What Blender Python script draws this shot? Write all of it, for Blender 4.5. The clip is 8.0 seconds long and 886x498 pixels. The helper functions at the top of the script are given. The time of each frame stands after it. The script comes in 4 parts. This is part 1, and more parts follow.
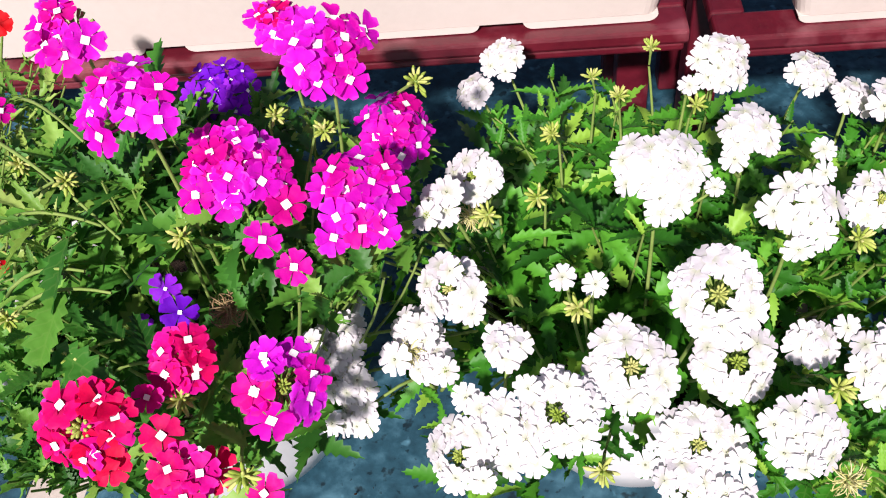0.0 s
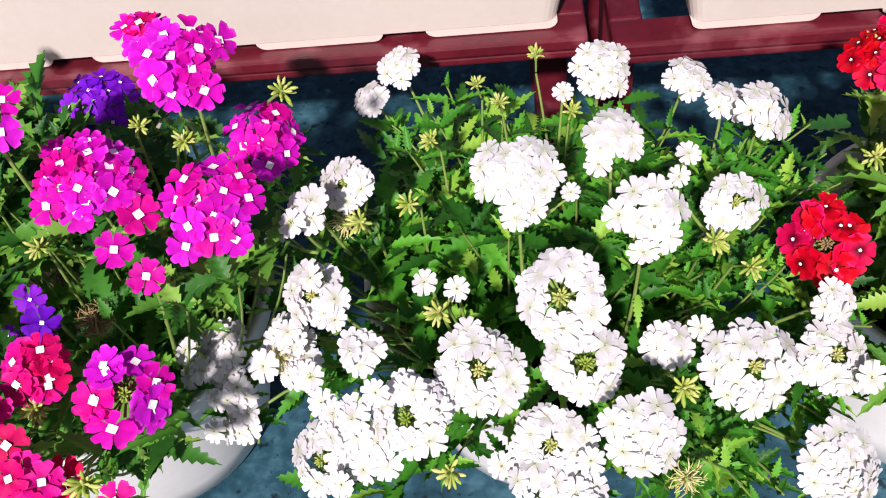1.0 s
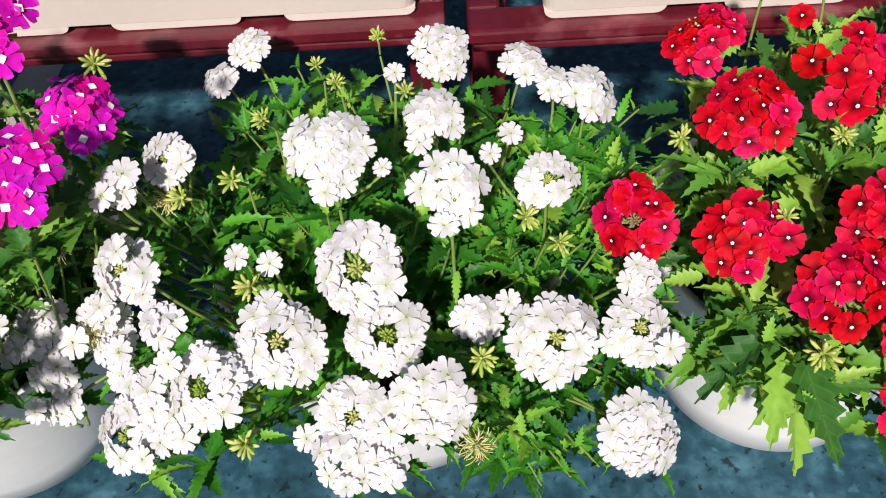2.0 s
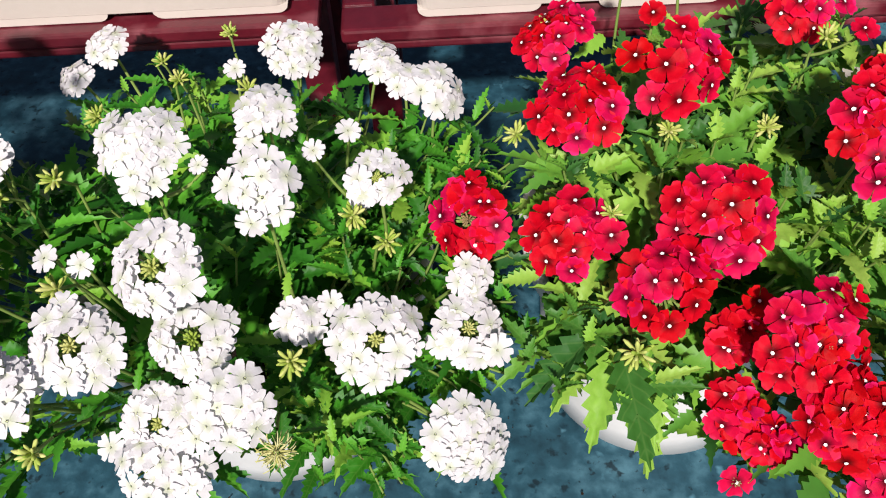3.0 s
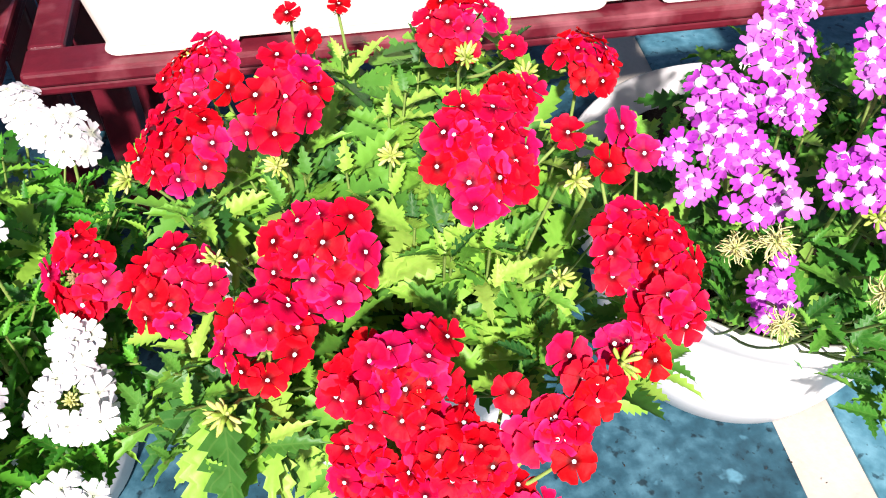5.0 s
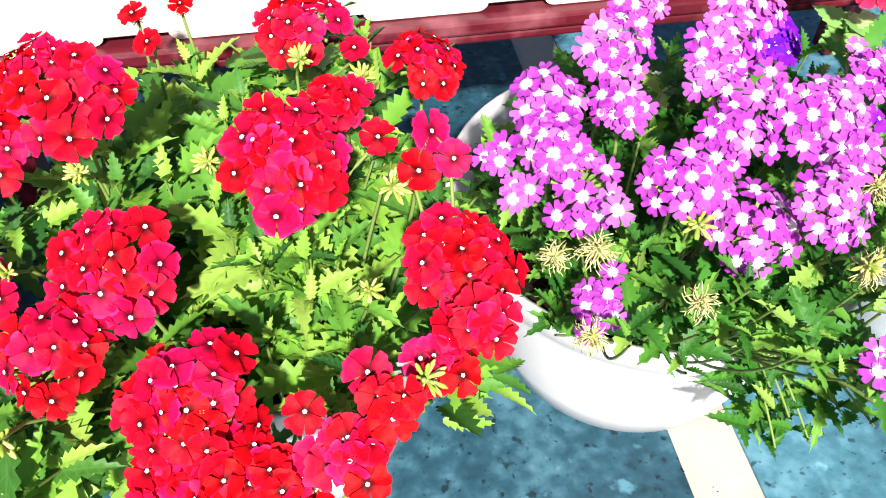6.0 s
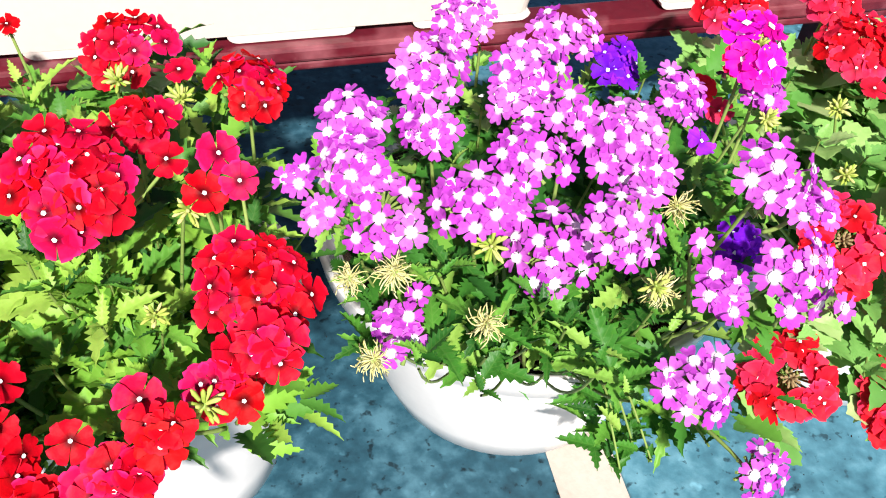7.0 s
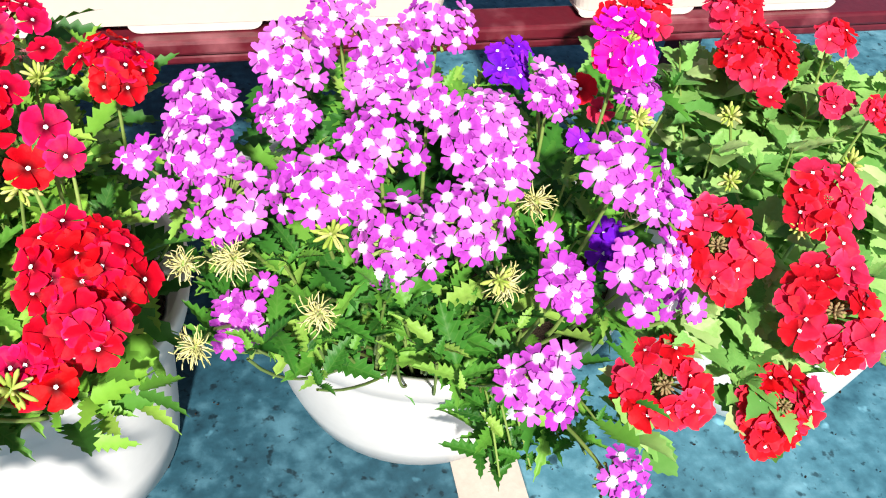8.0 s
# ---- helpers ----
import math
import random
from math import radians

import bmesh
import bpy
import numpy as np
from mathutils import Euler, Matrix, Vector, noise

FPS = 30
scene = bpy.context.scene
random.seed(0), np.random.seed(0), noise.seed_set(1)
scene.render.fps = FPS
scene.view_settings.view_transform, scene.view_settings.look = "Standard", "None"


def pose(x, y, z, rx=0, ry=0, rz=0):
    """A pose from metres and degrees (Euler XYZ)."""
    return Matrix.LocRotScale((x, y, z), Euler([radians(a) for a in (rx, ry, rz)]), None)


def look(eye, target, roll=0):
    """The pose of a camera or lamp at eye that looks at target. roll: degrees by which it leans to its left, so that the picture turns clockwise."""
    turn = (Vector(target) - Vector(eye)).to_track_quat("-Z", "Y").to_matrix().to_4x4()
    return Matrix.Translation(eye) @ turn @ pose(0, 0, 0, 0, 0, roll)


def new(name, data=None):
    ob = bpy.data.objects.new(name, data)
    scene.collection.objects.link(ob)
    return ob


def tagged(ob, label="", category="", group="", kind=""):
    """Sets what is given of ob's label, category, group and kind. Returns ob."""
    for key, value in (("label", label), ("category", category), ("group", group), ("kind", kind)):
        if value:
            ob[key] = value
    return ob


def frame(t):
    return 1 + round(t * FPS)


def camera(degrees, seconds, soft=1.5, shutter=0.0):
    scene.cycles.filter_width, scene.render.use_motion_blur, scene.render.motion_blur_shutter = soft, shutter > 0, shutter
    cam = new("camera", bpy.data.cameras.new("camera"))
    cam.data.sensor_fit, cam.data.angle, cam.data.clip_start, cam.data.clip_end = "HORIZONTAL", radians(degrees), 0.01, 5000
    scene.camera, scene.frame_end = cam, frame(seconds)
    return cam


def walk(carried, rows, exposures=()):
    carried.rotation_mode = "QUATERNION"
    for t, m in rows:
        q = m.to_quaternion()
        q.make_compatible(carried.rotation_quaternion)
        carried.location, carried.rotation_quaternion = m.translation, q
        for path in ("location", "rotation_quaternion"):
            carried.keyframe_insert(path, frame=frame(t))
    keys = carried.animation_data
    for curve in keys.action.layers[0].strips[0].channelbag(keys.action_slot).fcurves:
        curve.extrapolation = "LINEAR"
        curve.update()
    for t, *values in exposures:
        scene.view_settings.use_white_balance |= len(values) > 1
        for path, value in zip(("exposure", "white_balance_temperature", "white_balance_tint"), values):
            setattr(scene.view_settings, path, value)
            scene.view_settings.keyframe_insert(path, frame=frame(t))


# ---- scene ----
cam = camera(55.1, 8.0, soft=1.1)
PATH = [
    (0, (0.074, 0.026, 0.7), (-0.209, 1.306, -0.811), -9.8),
    (0.5, (0.103, 0.02, 0.704), (-0.175, 1.286, -0.819), -9.1),
    (0.8, (0.125, 0.022, 0.703), (-0.138, 1.312, -0.803), -9.1),
    (1, (0.138, 0.027, 0.698), (-0.105, 1.32, -0.808), -9.2),
    (1.5, (0.177, 0.025, 0.69), (-0.004, 1.321, -0.822), -7.4),
    (2, (0.205, 0.017, 0.686), (0.105, 1.319, -0.829), -4.3),
    (2.2, (0.223, 0.015, 0.681), (0.149, 1.32, -0.833), -3.0),
    (3.3, (0.299, 0.025, 0.664), (0.302, 1.342, -0.841), -1.9),
    (3.5, (0.311, 0.025, 0.658), (0.35, 1.34, -0.849), -1.3),
    (4, (0.35, 0.023, 0.647), (0.458, 1.325, -0.868), -1.5),
    (4.5, (0.388, 0.014, 0.641), (0.511, 1.327, -0.862), -0.7),
    (4.7, (0.399, 0.023, 0.644), (0.547, 1.35, -0.845), 0.3),
    (5, (0.428, 0.042, 0.646), (0.627, 1.397, -0.811), 0.5),
    (5.2, (0.446, 0.046, 0.642), (0.674, 1.406, -0.806), 1.0),
    (6.3, (0.527, 0.045, 0.635), (0.827, 1.393, -0.811), 3.0),
    (6.5, (0.546, 0.046, 0.635), (0.884, 1.39, -0.807), 3.9),
    (7, (0.574, 0.034, 0.635), (0.935, 1.41, -0.771), 4.3),
    (7.5, (0.605, 0.025, 0.63), (0.984, 1.442, -0.73), 6.0),
    (8, (0.631, 0.023, 0.621), (1.051, 1.418, -0.749), 7.4),
]
EXPOSURES = [(0, 0.43, 6400, 21), (1.5, 0.19, 6400, 18), (2.2, 0.14, 6500, 13), (3.5, 0.29, 6500, 15), (4, 0.82, 6450, 19), (4.5, 1.05, 6450, 19), (5, 1.07, 6450, 18), (6.5, 1.04, 6400, 12), (7, 0.87, 6450, 13), (8, 0.80, 6500, 10)]
walk(cam, [(t, look(eye, target, roll)) for t, eye, target, roll in PATH], EXPOSURES)

# ---- daylight ----
SUN_AZ, SUN_EL = 187.0, 42.0          # degrees; azimuth clockwise from the y axis
world = bpy.data.worlds.new("sky")
scene.world = world
world.use_nodes = True
sky = world.node_tree.nodes.new("ShaderNodeTexSky")
sky.sky_type = "NISHITA"
sky.sun_disc = False
sky.sun_elevation, sky.sun_rotation = radians(SUN_EL), radians(SUN_AZ)
world.node_tree.nodes["Background"].inputs["Strength"].default_value = 0.049
world.node_tree.links.new(sky.outputs["Color"], world.node_tree.nodes["Background"].inputs["Color"])
sun_data = bpy.data.lights.new("sun", "SUN")
sun_data.energy, sun_data.angle, sun_data.color = 5.0, radians(2.5), (1.0, 0.955, 0.89)
sun = new("sun", sun_data)
to_sun = Vector((math.sin(radians(SUN_AZ)) * math.cos(radians(SUN_EL)), math.cos(radians(SUN_AZ)) * math.cos(radians(SUN_EL)), math.sin(radians(SUN_EL))))
sun.matrix_world = look(to_sun * 5, (0, 0, 0))


# ---- materials ----
def node_material(name):
    mat = bpy.data.materials.new(name)
    mat.use_nodes = True
    return mat, mat.node_tree.nodes, mat.node_tree.links, mat.node_tree.nodes["Principled BSDF"]


def ramp_node(nodes, stops):
    node = nodes.new("ShaderNodeValToRGB")
    while len(node.color_ramp.elements) < len(stops):
        node.color_ramp.elements.new(0.5)
    for element, (at, colour) in zip(node.color_ramp.elements, stops):
        element.position, element.color = at, (*colour, 1)
    return node


def noise_node(nodes, links, scale, detail=4.0, source="Object"):
    coord = nodes.new("ShaderNodeTexCoord")
    node = nodes.new("ShaderNodeTexNoise")
    node.inputs["Scale"].default_value, node.inputs["Detail"].default_value = scale, detail
    links.new(coord.outputs[source], node.inputs["Vector"])
    return node


def mix_colour(nodes, links, factor, a, b, blend="MIX"):
    node = nodes.new("ShaderNodeMix")
    node.data_type, node.blend_type = "RGBA", blend
    for value, socket in ((factor, node.inputs[0]), (a, node.inputs[6]), (b, node.inputs[7])):
        if isinstance(value, bpy.types.NodeSocket):
            links.new(value, socket)
        elif isinstance(value, tuple):
            socket.default_value = (*value, 1)
        else:
            socket.default_value = value
    return node.outputs[2]


def bump(nodes, links, bsdf, height, strength, distance):
    node = nodes.new("ShaderNodeBump")
    node.inputs["Strength"].default_value, node.inputs["Distance"].default_value = strength, distance
    links.new(height, node.inputs["Height"])
    links.new(node.outputs["Normal"], bsdf.inputs["Normal"])


def thin_material(name, stops, grain, rough, through_light, streak=(0.8, 0.8, 0.8), gloss=0.12, island=False, throat=None, rib=None, halo=None):
    """Petals and leaves: a tone for each piece, fine streaks, some light passing through."""
    mat, nodes, links, bsdf = node_material(name)
    if island:
        tone = nodes.new("ShaderNodeNewGeometry").outputs["Random Per Island"]
    else:
        tone = nodes.new("ShaderNodeObjectInfo").outputs["Random"]
    ramp = ramp_node(nodes, stops)
    links.new(tone, ramp.inputs["Fac"])
    fine = noise_node(nodes, links, grain, 5.0)
    colour = mix_colour(nodes, links, fine.outputs["Fac"], ramp.outputs["Color"],
                        mix_colour(nodes, links, 1.0, ramp.outputs["Color"], streak, "MULTIPLY"))
    if throat:
        piece = ramp_node(nodes, [(0.0, (0.82, 0.82, 0.82)), (1.0, (1.0, 1.0, 1.0))])
        links.new(nodes.new("ShaderNodeNewGeometry").outputs["Random Per Island"], piece.inputs["Fac"])
        colour = mix_colour(nodes, links, 1.0, colour, piece.outputs["Color"], "MULTIPLY")
        reach = nodes.new("ShaderNodeVectorMath")
        reach.operation = "LENGTH"
        links.new(nodes.new("ShaderNodeTexCoord").outputs["Object"], reach.inputs[0])
        # Inner stop is throat pigment; outer stop paints lit edges on most petals.
        rings = ramp_node(nodes, [(0.18, throat[0]), (0.55, (1.0, 1.0, 1.0)), (0.86, (1.0, 1.0, 1.0)), (1.0, throat[1])])
        links.new(reach.outputs["Value"], rings.inputs["Fac"])
        colour = mix_colour(nodes, links, 1.0, colour, rings.outputs["Color"], "MULTIPLY")
    if halo:
        fade = ramp_node(nodes, [(halo[1], (1, 1, 1)), (halo[2], (0, 0, 0))])
        links.new(reach.outputs["Value"], fade.inputs["Fac"])
        colour = mix_colour(nodes, links, fade.outputs["Color"], colour, halo[0])
    if rib:
        split = nodes.new("ShaderNodeSeparateXYZ")
        links.new(nodes.new("ShaderNodeTexCoord").outputs["Object"], split.inputs[0])
        side = nodes.new("ShaderNodeMath")
        side.operation = "ABSOLUTE"
        links.new(split.outputs["Y"], side.inputs[0])
        slant = nodes.new("ShaderNodeMath")
        slant.operation = "MULTIPLY_ADD"
        links.new(side.outputs[0], slant.inputs[0])
        slant.inputs[1].default_value = -1.1
        links.new(split.outputs["X"], slant.inputs[2])
        wave = nodes.new("ShaderNodeMath")
        wave.operation = "PINGPONG"
        links.new(slant.outputs[0], wave.inputs[0])
        wave.inputs[1].default_value = 0.068
        near = nodes.new("ShaderNodeMath")
        near.operation = "MINIMUM"
        links.new(side.outputs[0], near.inputs[0])
        links.new(wave.outputs[0], near.inputs[1])
        veins = ramp_node(nodes, [(0.004, (1, 1, 1)), (0.016, (0, 0, 0))])
        links.new(near.outputs[0], veins.inputs["Fac"])
        half = nodes.new("ShaderNodeMath")
        half.operation = "MULTIPLY"
        links.new(veins.outputs["Color"], half.inputs[0])
        half.inputs[1].default_value = 0.10
        colour = mix_colour(nodes, links, half.outputs[0], colour, rib)
    links.new(colour, bsdf.inputs["Base Color"])
    bsdf.inputs["Roughness"].default_value = rough
    bsdf.inputs["Specular IOR Level"].default_value = gloss
    bump(nodes, links, bsdf, fine.outputs["Fac"], 0.35, 0.0006)
    glow = nodes.new("ShaderNodeBsdfTranslucent")
    links.new(colour, glow.inputs["Color"])
    blend = nodes.new("ShaderNodeMixShader")
    blend.inputs[0].default_value = through_light
    links.new(bsdf.outputs[0], blend.inputs[1])
    links.new(glow.outputs[0], blend.inputs[2])
    links.new(blend.outputs[0], nodes["Material Output"].inputs["Surface"])
    return mat


def plain_material(name, dark, light, scale, rough, relief=0.2, depth=0.001, gloss=0.5, scuff=None):
    """A hard surface with stains at two scales."""
    mat, nodes, links, bsdf = node_material(name)
    large, small = noise_node(nodes, links, scale), noise_node(nodes, links, scale * 14)
    ramp = ramp_node(nodes, [(0.3, dark), (0.7, light)])
    links.new(mix_colour(nodes, links, 0.35, large.outputs["Color"], small.outputs["Color"]), ramp.inputs["Fac"])
    colour = ramp.outputs["Color"]
    if scuff:
        worn = noise_node(nodes, links, scale * 2.2, 8)
        mask = ramp_node(nodes, [(0.54, (0, 0, 0)), (0.78, (0.8, 0.8, 0.8))])
        links.new(worn.outputs["Fac"], mask.inputs["Fac"])
        colour = mix_colour(nodes, links, mask.outputs["Color"], colour, scuff)
    links.new(colour, bsdf.inputs["Base Color"])
    bsdf.inputs["Roughness"].default_value = rough
    bsdf.inputs["Specular IOR Level"].default_value = gloss
    bump(nodes, links, bsdf, small.outputs["Fac"], relief, depth)
    return mat


def slab_material(name, dark, middle, light):
    """Blue-grey paving: cloudy tone, dark pits and specks of several sizes."""
    mat, nodes, links, bsdf = node_material(name)
    cloud, fine = noise_node(nodes, links, 6, 6), noise_node(nodes, links, 70, 5)
    base = ramp_node(nodes, [(0.37, dark), (0.50, middle), (0.63, light)])
    patch = noise_node(nodes, links, 26, 6)
    links.new(mix_colour(nodes, links, 0.35, mix_colour(nodes, links, 0.5, cloud.outputs["Fac"], patch.outputs["Fac"]), fine.outputs["Fac"]), base.inputs["Fac"])
    colour = base.outputs["Color"]
    for scale, low, high, tone in ((60, 0.62, 0.68, tuple(c * 0.35 for c in dark)), (120, 0.63, 0.70, tuple(c * 0.5 for c in dark)), (38, 0.66, 0.74, tuple(c * 1.5 for c in light))):
        speck = noise_node(nodes, links, scale, 3)
        dots = ramp_node(nodes, [(low, (0, 0, 0)), (high, (0.8, 0.8, 0.8))])
        links.new(speck.outputs["Fac"], dots.inputs["Fac"])
        colour = mix_colour(nodes, links, dots.outputs["Color"], colour, tone)
    links.new(colour, bsdf.inputs["Base Color"])
    bsdf.inputs["Roughness"].default_value = 0.6
    bsdf.inputs["Specular IOR Level"].default_value = 0.3
    bump(nodes, links, bsdf, fine.outputs["Fac"], 0.8, 0.0015)
    return mat


SLAB = slab_material("blue-grey slab", (0.005, 0.026, 0.040), (0.017, 0.068, 0.098), (0.062, 0.160, 0.210))
# Brighter copy of the slab tones: fuller sunlight put into one slab's colour.
SLAB_SUNLIT = slab_material("sunlit blue-grey slab", (0.020, 0.078, 0.112), (0.055, 0.168, 0.222), (0.125, 0.285, 0.355))
CONCRETE = plain_material("pale concrete", (0.36, 0.31, 0.26), (0.52, 0.46, 0.40), 12, 0.8, 0.5, 0.001, 0.2)
POT_WHITE = plain_material("white plastic", (0.63, 0.62, 0.61), (0.75, 0.74, 0.73), 7, 0.38, 0.05)
SOIL = plain_material("potting soil", (0.012, 0.009, 0.007), (0.06, 0.04, 0.028), 60, 0.95, 1.0, 0.004, 0.1)
STAND_RED = plain_material("crimson paint", (0.055, 0.004, 0.010), (0.155, 0.013, 0.024), 9, 0.34, 0.3, scuff=(0.34, 0.11, 0.13))
BOX_CREAM = plain_material("cream plastic", (0.585, 0.515, 0.46), (0.655, 0.585, 0.53), 10, 0.55, 0.15)
STEM_GREEN = plain_material("green stem", (0.13, 0.22, 0.04), (0.28, 0.38, 0.10), 40, 0.6, 0.2, 0.0004, 0.25)
BUD_GREEN = thin_material("yellow-green bud", [(0.0, (0.32, 0.46, 0.06)), (0.5, (0.52, 0.60, 0.14)), (1.0, (0.68, 0.68, 0.26))], 120, 0.6, 0.15)
SPENT_STRAW = thin_material("straw seed head", [(0.0, (0.62, 0.60, 0.20)), (1.0, (0.80, 0.76, 0.42))], 120, 0.7, 0.15)
DRY_BROWN = plain_material("dry brown", (0.08, 0.05, 0.02), (0.46, 0.33, 0.15), 90, 0.9)
EYE_WHITE = plain_material("white flower eye", (0.80, 0.76, 0.74), (0.90, 0.88, 0.86), 200, 0.6)
EYE_GREEN = plain_material("green flower throat", (0.40, 0.45, 0.20), (0.70, 0.72, 0.45), 200, 0.6)
PETAL = {}
PETAL["magenta"] = thin_material("magenta petal", [(0.0, (0.85, 0.006, 0.31)), (0.4, (0.87, 0.012, 0.60)), (1.0, (0.88, 0.03, 0.84))], 5, 0.55, 0.36, (0.9, 0.4, 0.92), throat=((0.75, 0.5, 0.7), (1.10, 5.0, 1.08)))
PETAL["crimson"] = thin_material("crimson petal", [(0.0, (0.82, 0.004, 0.07)), (0.5, (0.86, 0.006, 0.19)), (1.0, (0.88, 0.012, 0.42))], 5, 0.55, 0.30, (0.85, 0.35, 0.7), throat=((0.6, 0.4, 0.5), (1.12, 5.0, 1.5)))
PETAL["white"] = thin_material("white petal", [(0.0, (0.83, 0.80, 0.82)), (1.0, (0.89, 0.865, 0.88))], 5, 0.6, 0.27, (0.95, 0.94, 0.95), throat=((0.80, 0.86, 0.66), (1.0, 1.0, 1.0)))
PETAL["red"] = thin_material("red petal", [(0.0, (0.68, 0.002, 0.005)), (0.5, (0.78, 0.003, 0.027)), (1.0, (0.84, 0.008, 0.13))], 5, 0.55, 0.30, (0.85, 0.35, 0.6), throat=((0.22, 0.2, 0.2), (1.12, 5.0, 2.2)))
PETAL["lilac"] = thin_material("lilac petal", [(0.0, (0.53, 0.065, 0.55)), (0.5, (0.64, 0.12, 0.62)), (1.0, (0.75, 0.25, 0.72))], 5, 0.6, 0.32, (0.8, 0.5, 0.9), throat=((1.1, 1.4, 1.1), (0.94, 0.85, 0.97)), halo=((0.86, 0.78, 0.86), 0.26, 0.43))
PETAL["violet"] = thin_material("violet petal", [(0.0, (0.18, 0.008, 0.62)), (0.6, (0.33, 0.02, 0.74)), (1.0, (0.50, 0.05, 0.80))], 5, 0.6, 0.32, (0.7, 0.4, 0.9), throat=((0.7, 0.5, 0.8), (1.1, 1.1, 1.1)))
PETAL["scarlet"] = thin_material("scarlet petal", [(0.0, (0.76, 0.006, 0.012)), (0.5, (0.83, 0.018, 0.05)), (1.0, (0.87, 0.045, 0.16))], 5, 0.55, 0.32, (0.85, 0.45, 0.55), throat=((0.55, 0.4, 0.4), (1.12, 2.5, 1.8)))
LEAF_DEEP = [(0.0, (0.016, 0.10, 0.009)), (0.4, (0.044, 0.23, 0.016)), (0.8, (0.125, 0.42, 0.035)), (1.0, (0.34, 0.56, 0.07))]
LEAF_MID = [(0.0, (0.022, 0.11, 0.017)), (0.5, (0.068, 0.255, 0.032)), (0.85, (0.19, 0.42, 0.06)), (1.0, (0.36, 0.54, 0.11))]
LEAF_LIGHT = [(0.0, (0.024, 0.11, 0.026)), (0.35, (0.11, 0.30, 0.042)), (0.7, (0.26, 0.52, 0.06)), (1.0, (0.41, 0.58, 0.11))]
LEAF_PALE = [(0.0, (0.10, 0.29, 0.065)), (0.4, (0.27, 0.52, 0.14)), (0.8, (0.41, 0.61, 0.21)), (1.0, (0.57, 0.68, 0.33))]
LEAF_FINE = [(0.0, (0.06, 0.19, 0.03)), (0.4, (0.20, 0.38, 0.06)), (0.8, (0.36, 0.52, 0.10)), (1.0, (0.52, 0.60, 0.22))]
LEAF = {key: thin_material(key + " leaf", stops, 9, 0.45, 0.25, (0.6, 0.72, 0.5), 0.25, rib=(0.30, 0.42, 0.12)) for key, stops in (("deep", LEAF_DEEP), ("mid", LEAF_MID), ("light", LEAF_LIGHT), ("pale", LEAF_PALE), ("fine", LEAF_FINE))}
FILL = {key: thin_material(key + " inner leaf", stops, 140, 0.5, 0.2, (0.6, 0.72, 0.5), 0.3, True) for key, stops in (("deep", LEAF_DEEP), ("mid", LEAF_MID), ("light", LEAF_LIGHT), ("pale", LEAF_PALE), ("fine", LEAF_FINE))}


# ---- mesh helpers ----
def as_mesh(name, bm, *materials, smooth=False):
    me = bpy.data.meshes.new(name)
    bm.normal_update()
    bm.to_mesh(me)
    bm.free()
    for mat in materials:
        me.materials.append(mat)
    if smooth:
        me.shade_smooth()
    return me


def part(name, data, parent, place=None, label=""):
    ob = new(name, data)
    ob.parent = parent
    if place is not None:
        ob.matrix_basis = place
    return tagged(ob, label)


def lathe(profile, segments=64):
    """A closed turned body from (radius, height) pairs."""
    bm = bmesh.new()
    rings = []
    for radius, height in profile:
        if radius < 1e-6:
            rings.append([bm.verts.new((0, 0, height))])
        else:
            rings.append([bm.verts.new((radius * math.cos(2 * math.pi * k / segments), radius * math.sin(2 * math.pi * k / segments), height)) for k in range(segments)])
    for low, high in zip(rings, rings[1:]):
        for k in range(segments):
            j = (k + 1) % segments
            if len(low) == 1:
                bm.faces.new((low[0], high[k], high[j]))
            elif len(high) == 1:
                bm.faces.new((low[k], low[j], high[0]))
            else:
                bm.faces.new((low[k], low[j], high[j], high[k]))
    return bm


def add_tube(bm, points, radii, sides=5, slot=0):
    """A tapering tube along points."""
    rings = []
    for k, at in enumerate(points):
        ahead = (points[min(k + 1, len(points) - 1)] - points[max(k - 1, 0)]).normalized()
        side = ahead.orthogonal().normalized()
        other = ahead.cross(side)
        rings.append([bm.verts.new(at + (side * math.cos(a) + other * math.sin(a)) * radii[k]) for a in (2 * math.pi * j / sides for j in range(sides))])
    for low, high in zip(rings, rings[1:]):
        for j in range(sides):
            bm.faces.new((low[j], low[(j + 1) % sides], high[(j + 1) % sides], high[j])).material_index = slot
    bm.faces.new(rings[-1]).material_index = slot


def curve_points(a, b, c, steps):
    return [a * (1 - s) ** 2 + b * (2 * s * (1 - s)) + c * s * s for s in (k / steps for k in range(steps + 1))]


def bevelled_box(size, bevel=0.003, centre=(0, 0, 0)):
    bm = bmesh.new()
    bmesh.ops.create_cube(bm, size=1.0)
    for v in bm.verts:
        v.co = Vector((v.co.x * size[0] + centre[0], v.co.y * size[1] + centre[1], v.co.z * size[2] + centre[2]))
    bmesh.ops.bevel(bm, geom=bm.edges[:], offset=bevel, segments=2, affect="EDGES", profile=0.5)
    return bm


def facing(at, axis, spin=0.0, scale=1.0):
    """A pose at a place whose z axis points along axis."""
    turn = Vector(axis).to_track_quat("Z", "Y").to_matrix().to_4x4()
    return Matrix.Translation(at) @ turn @ Matrix.Rotation(spin, 4, "Z") @ Matrix.Scale(scale, 4)


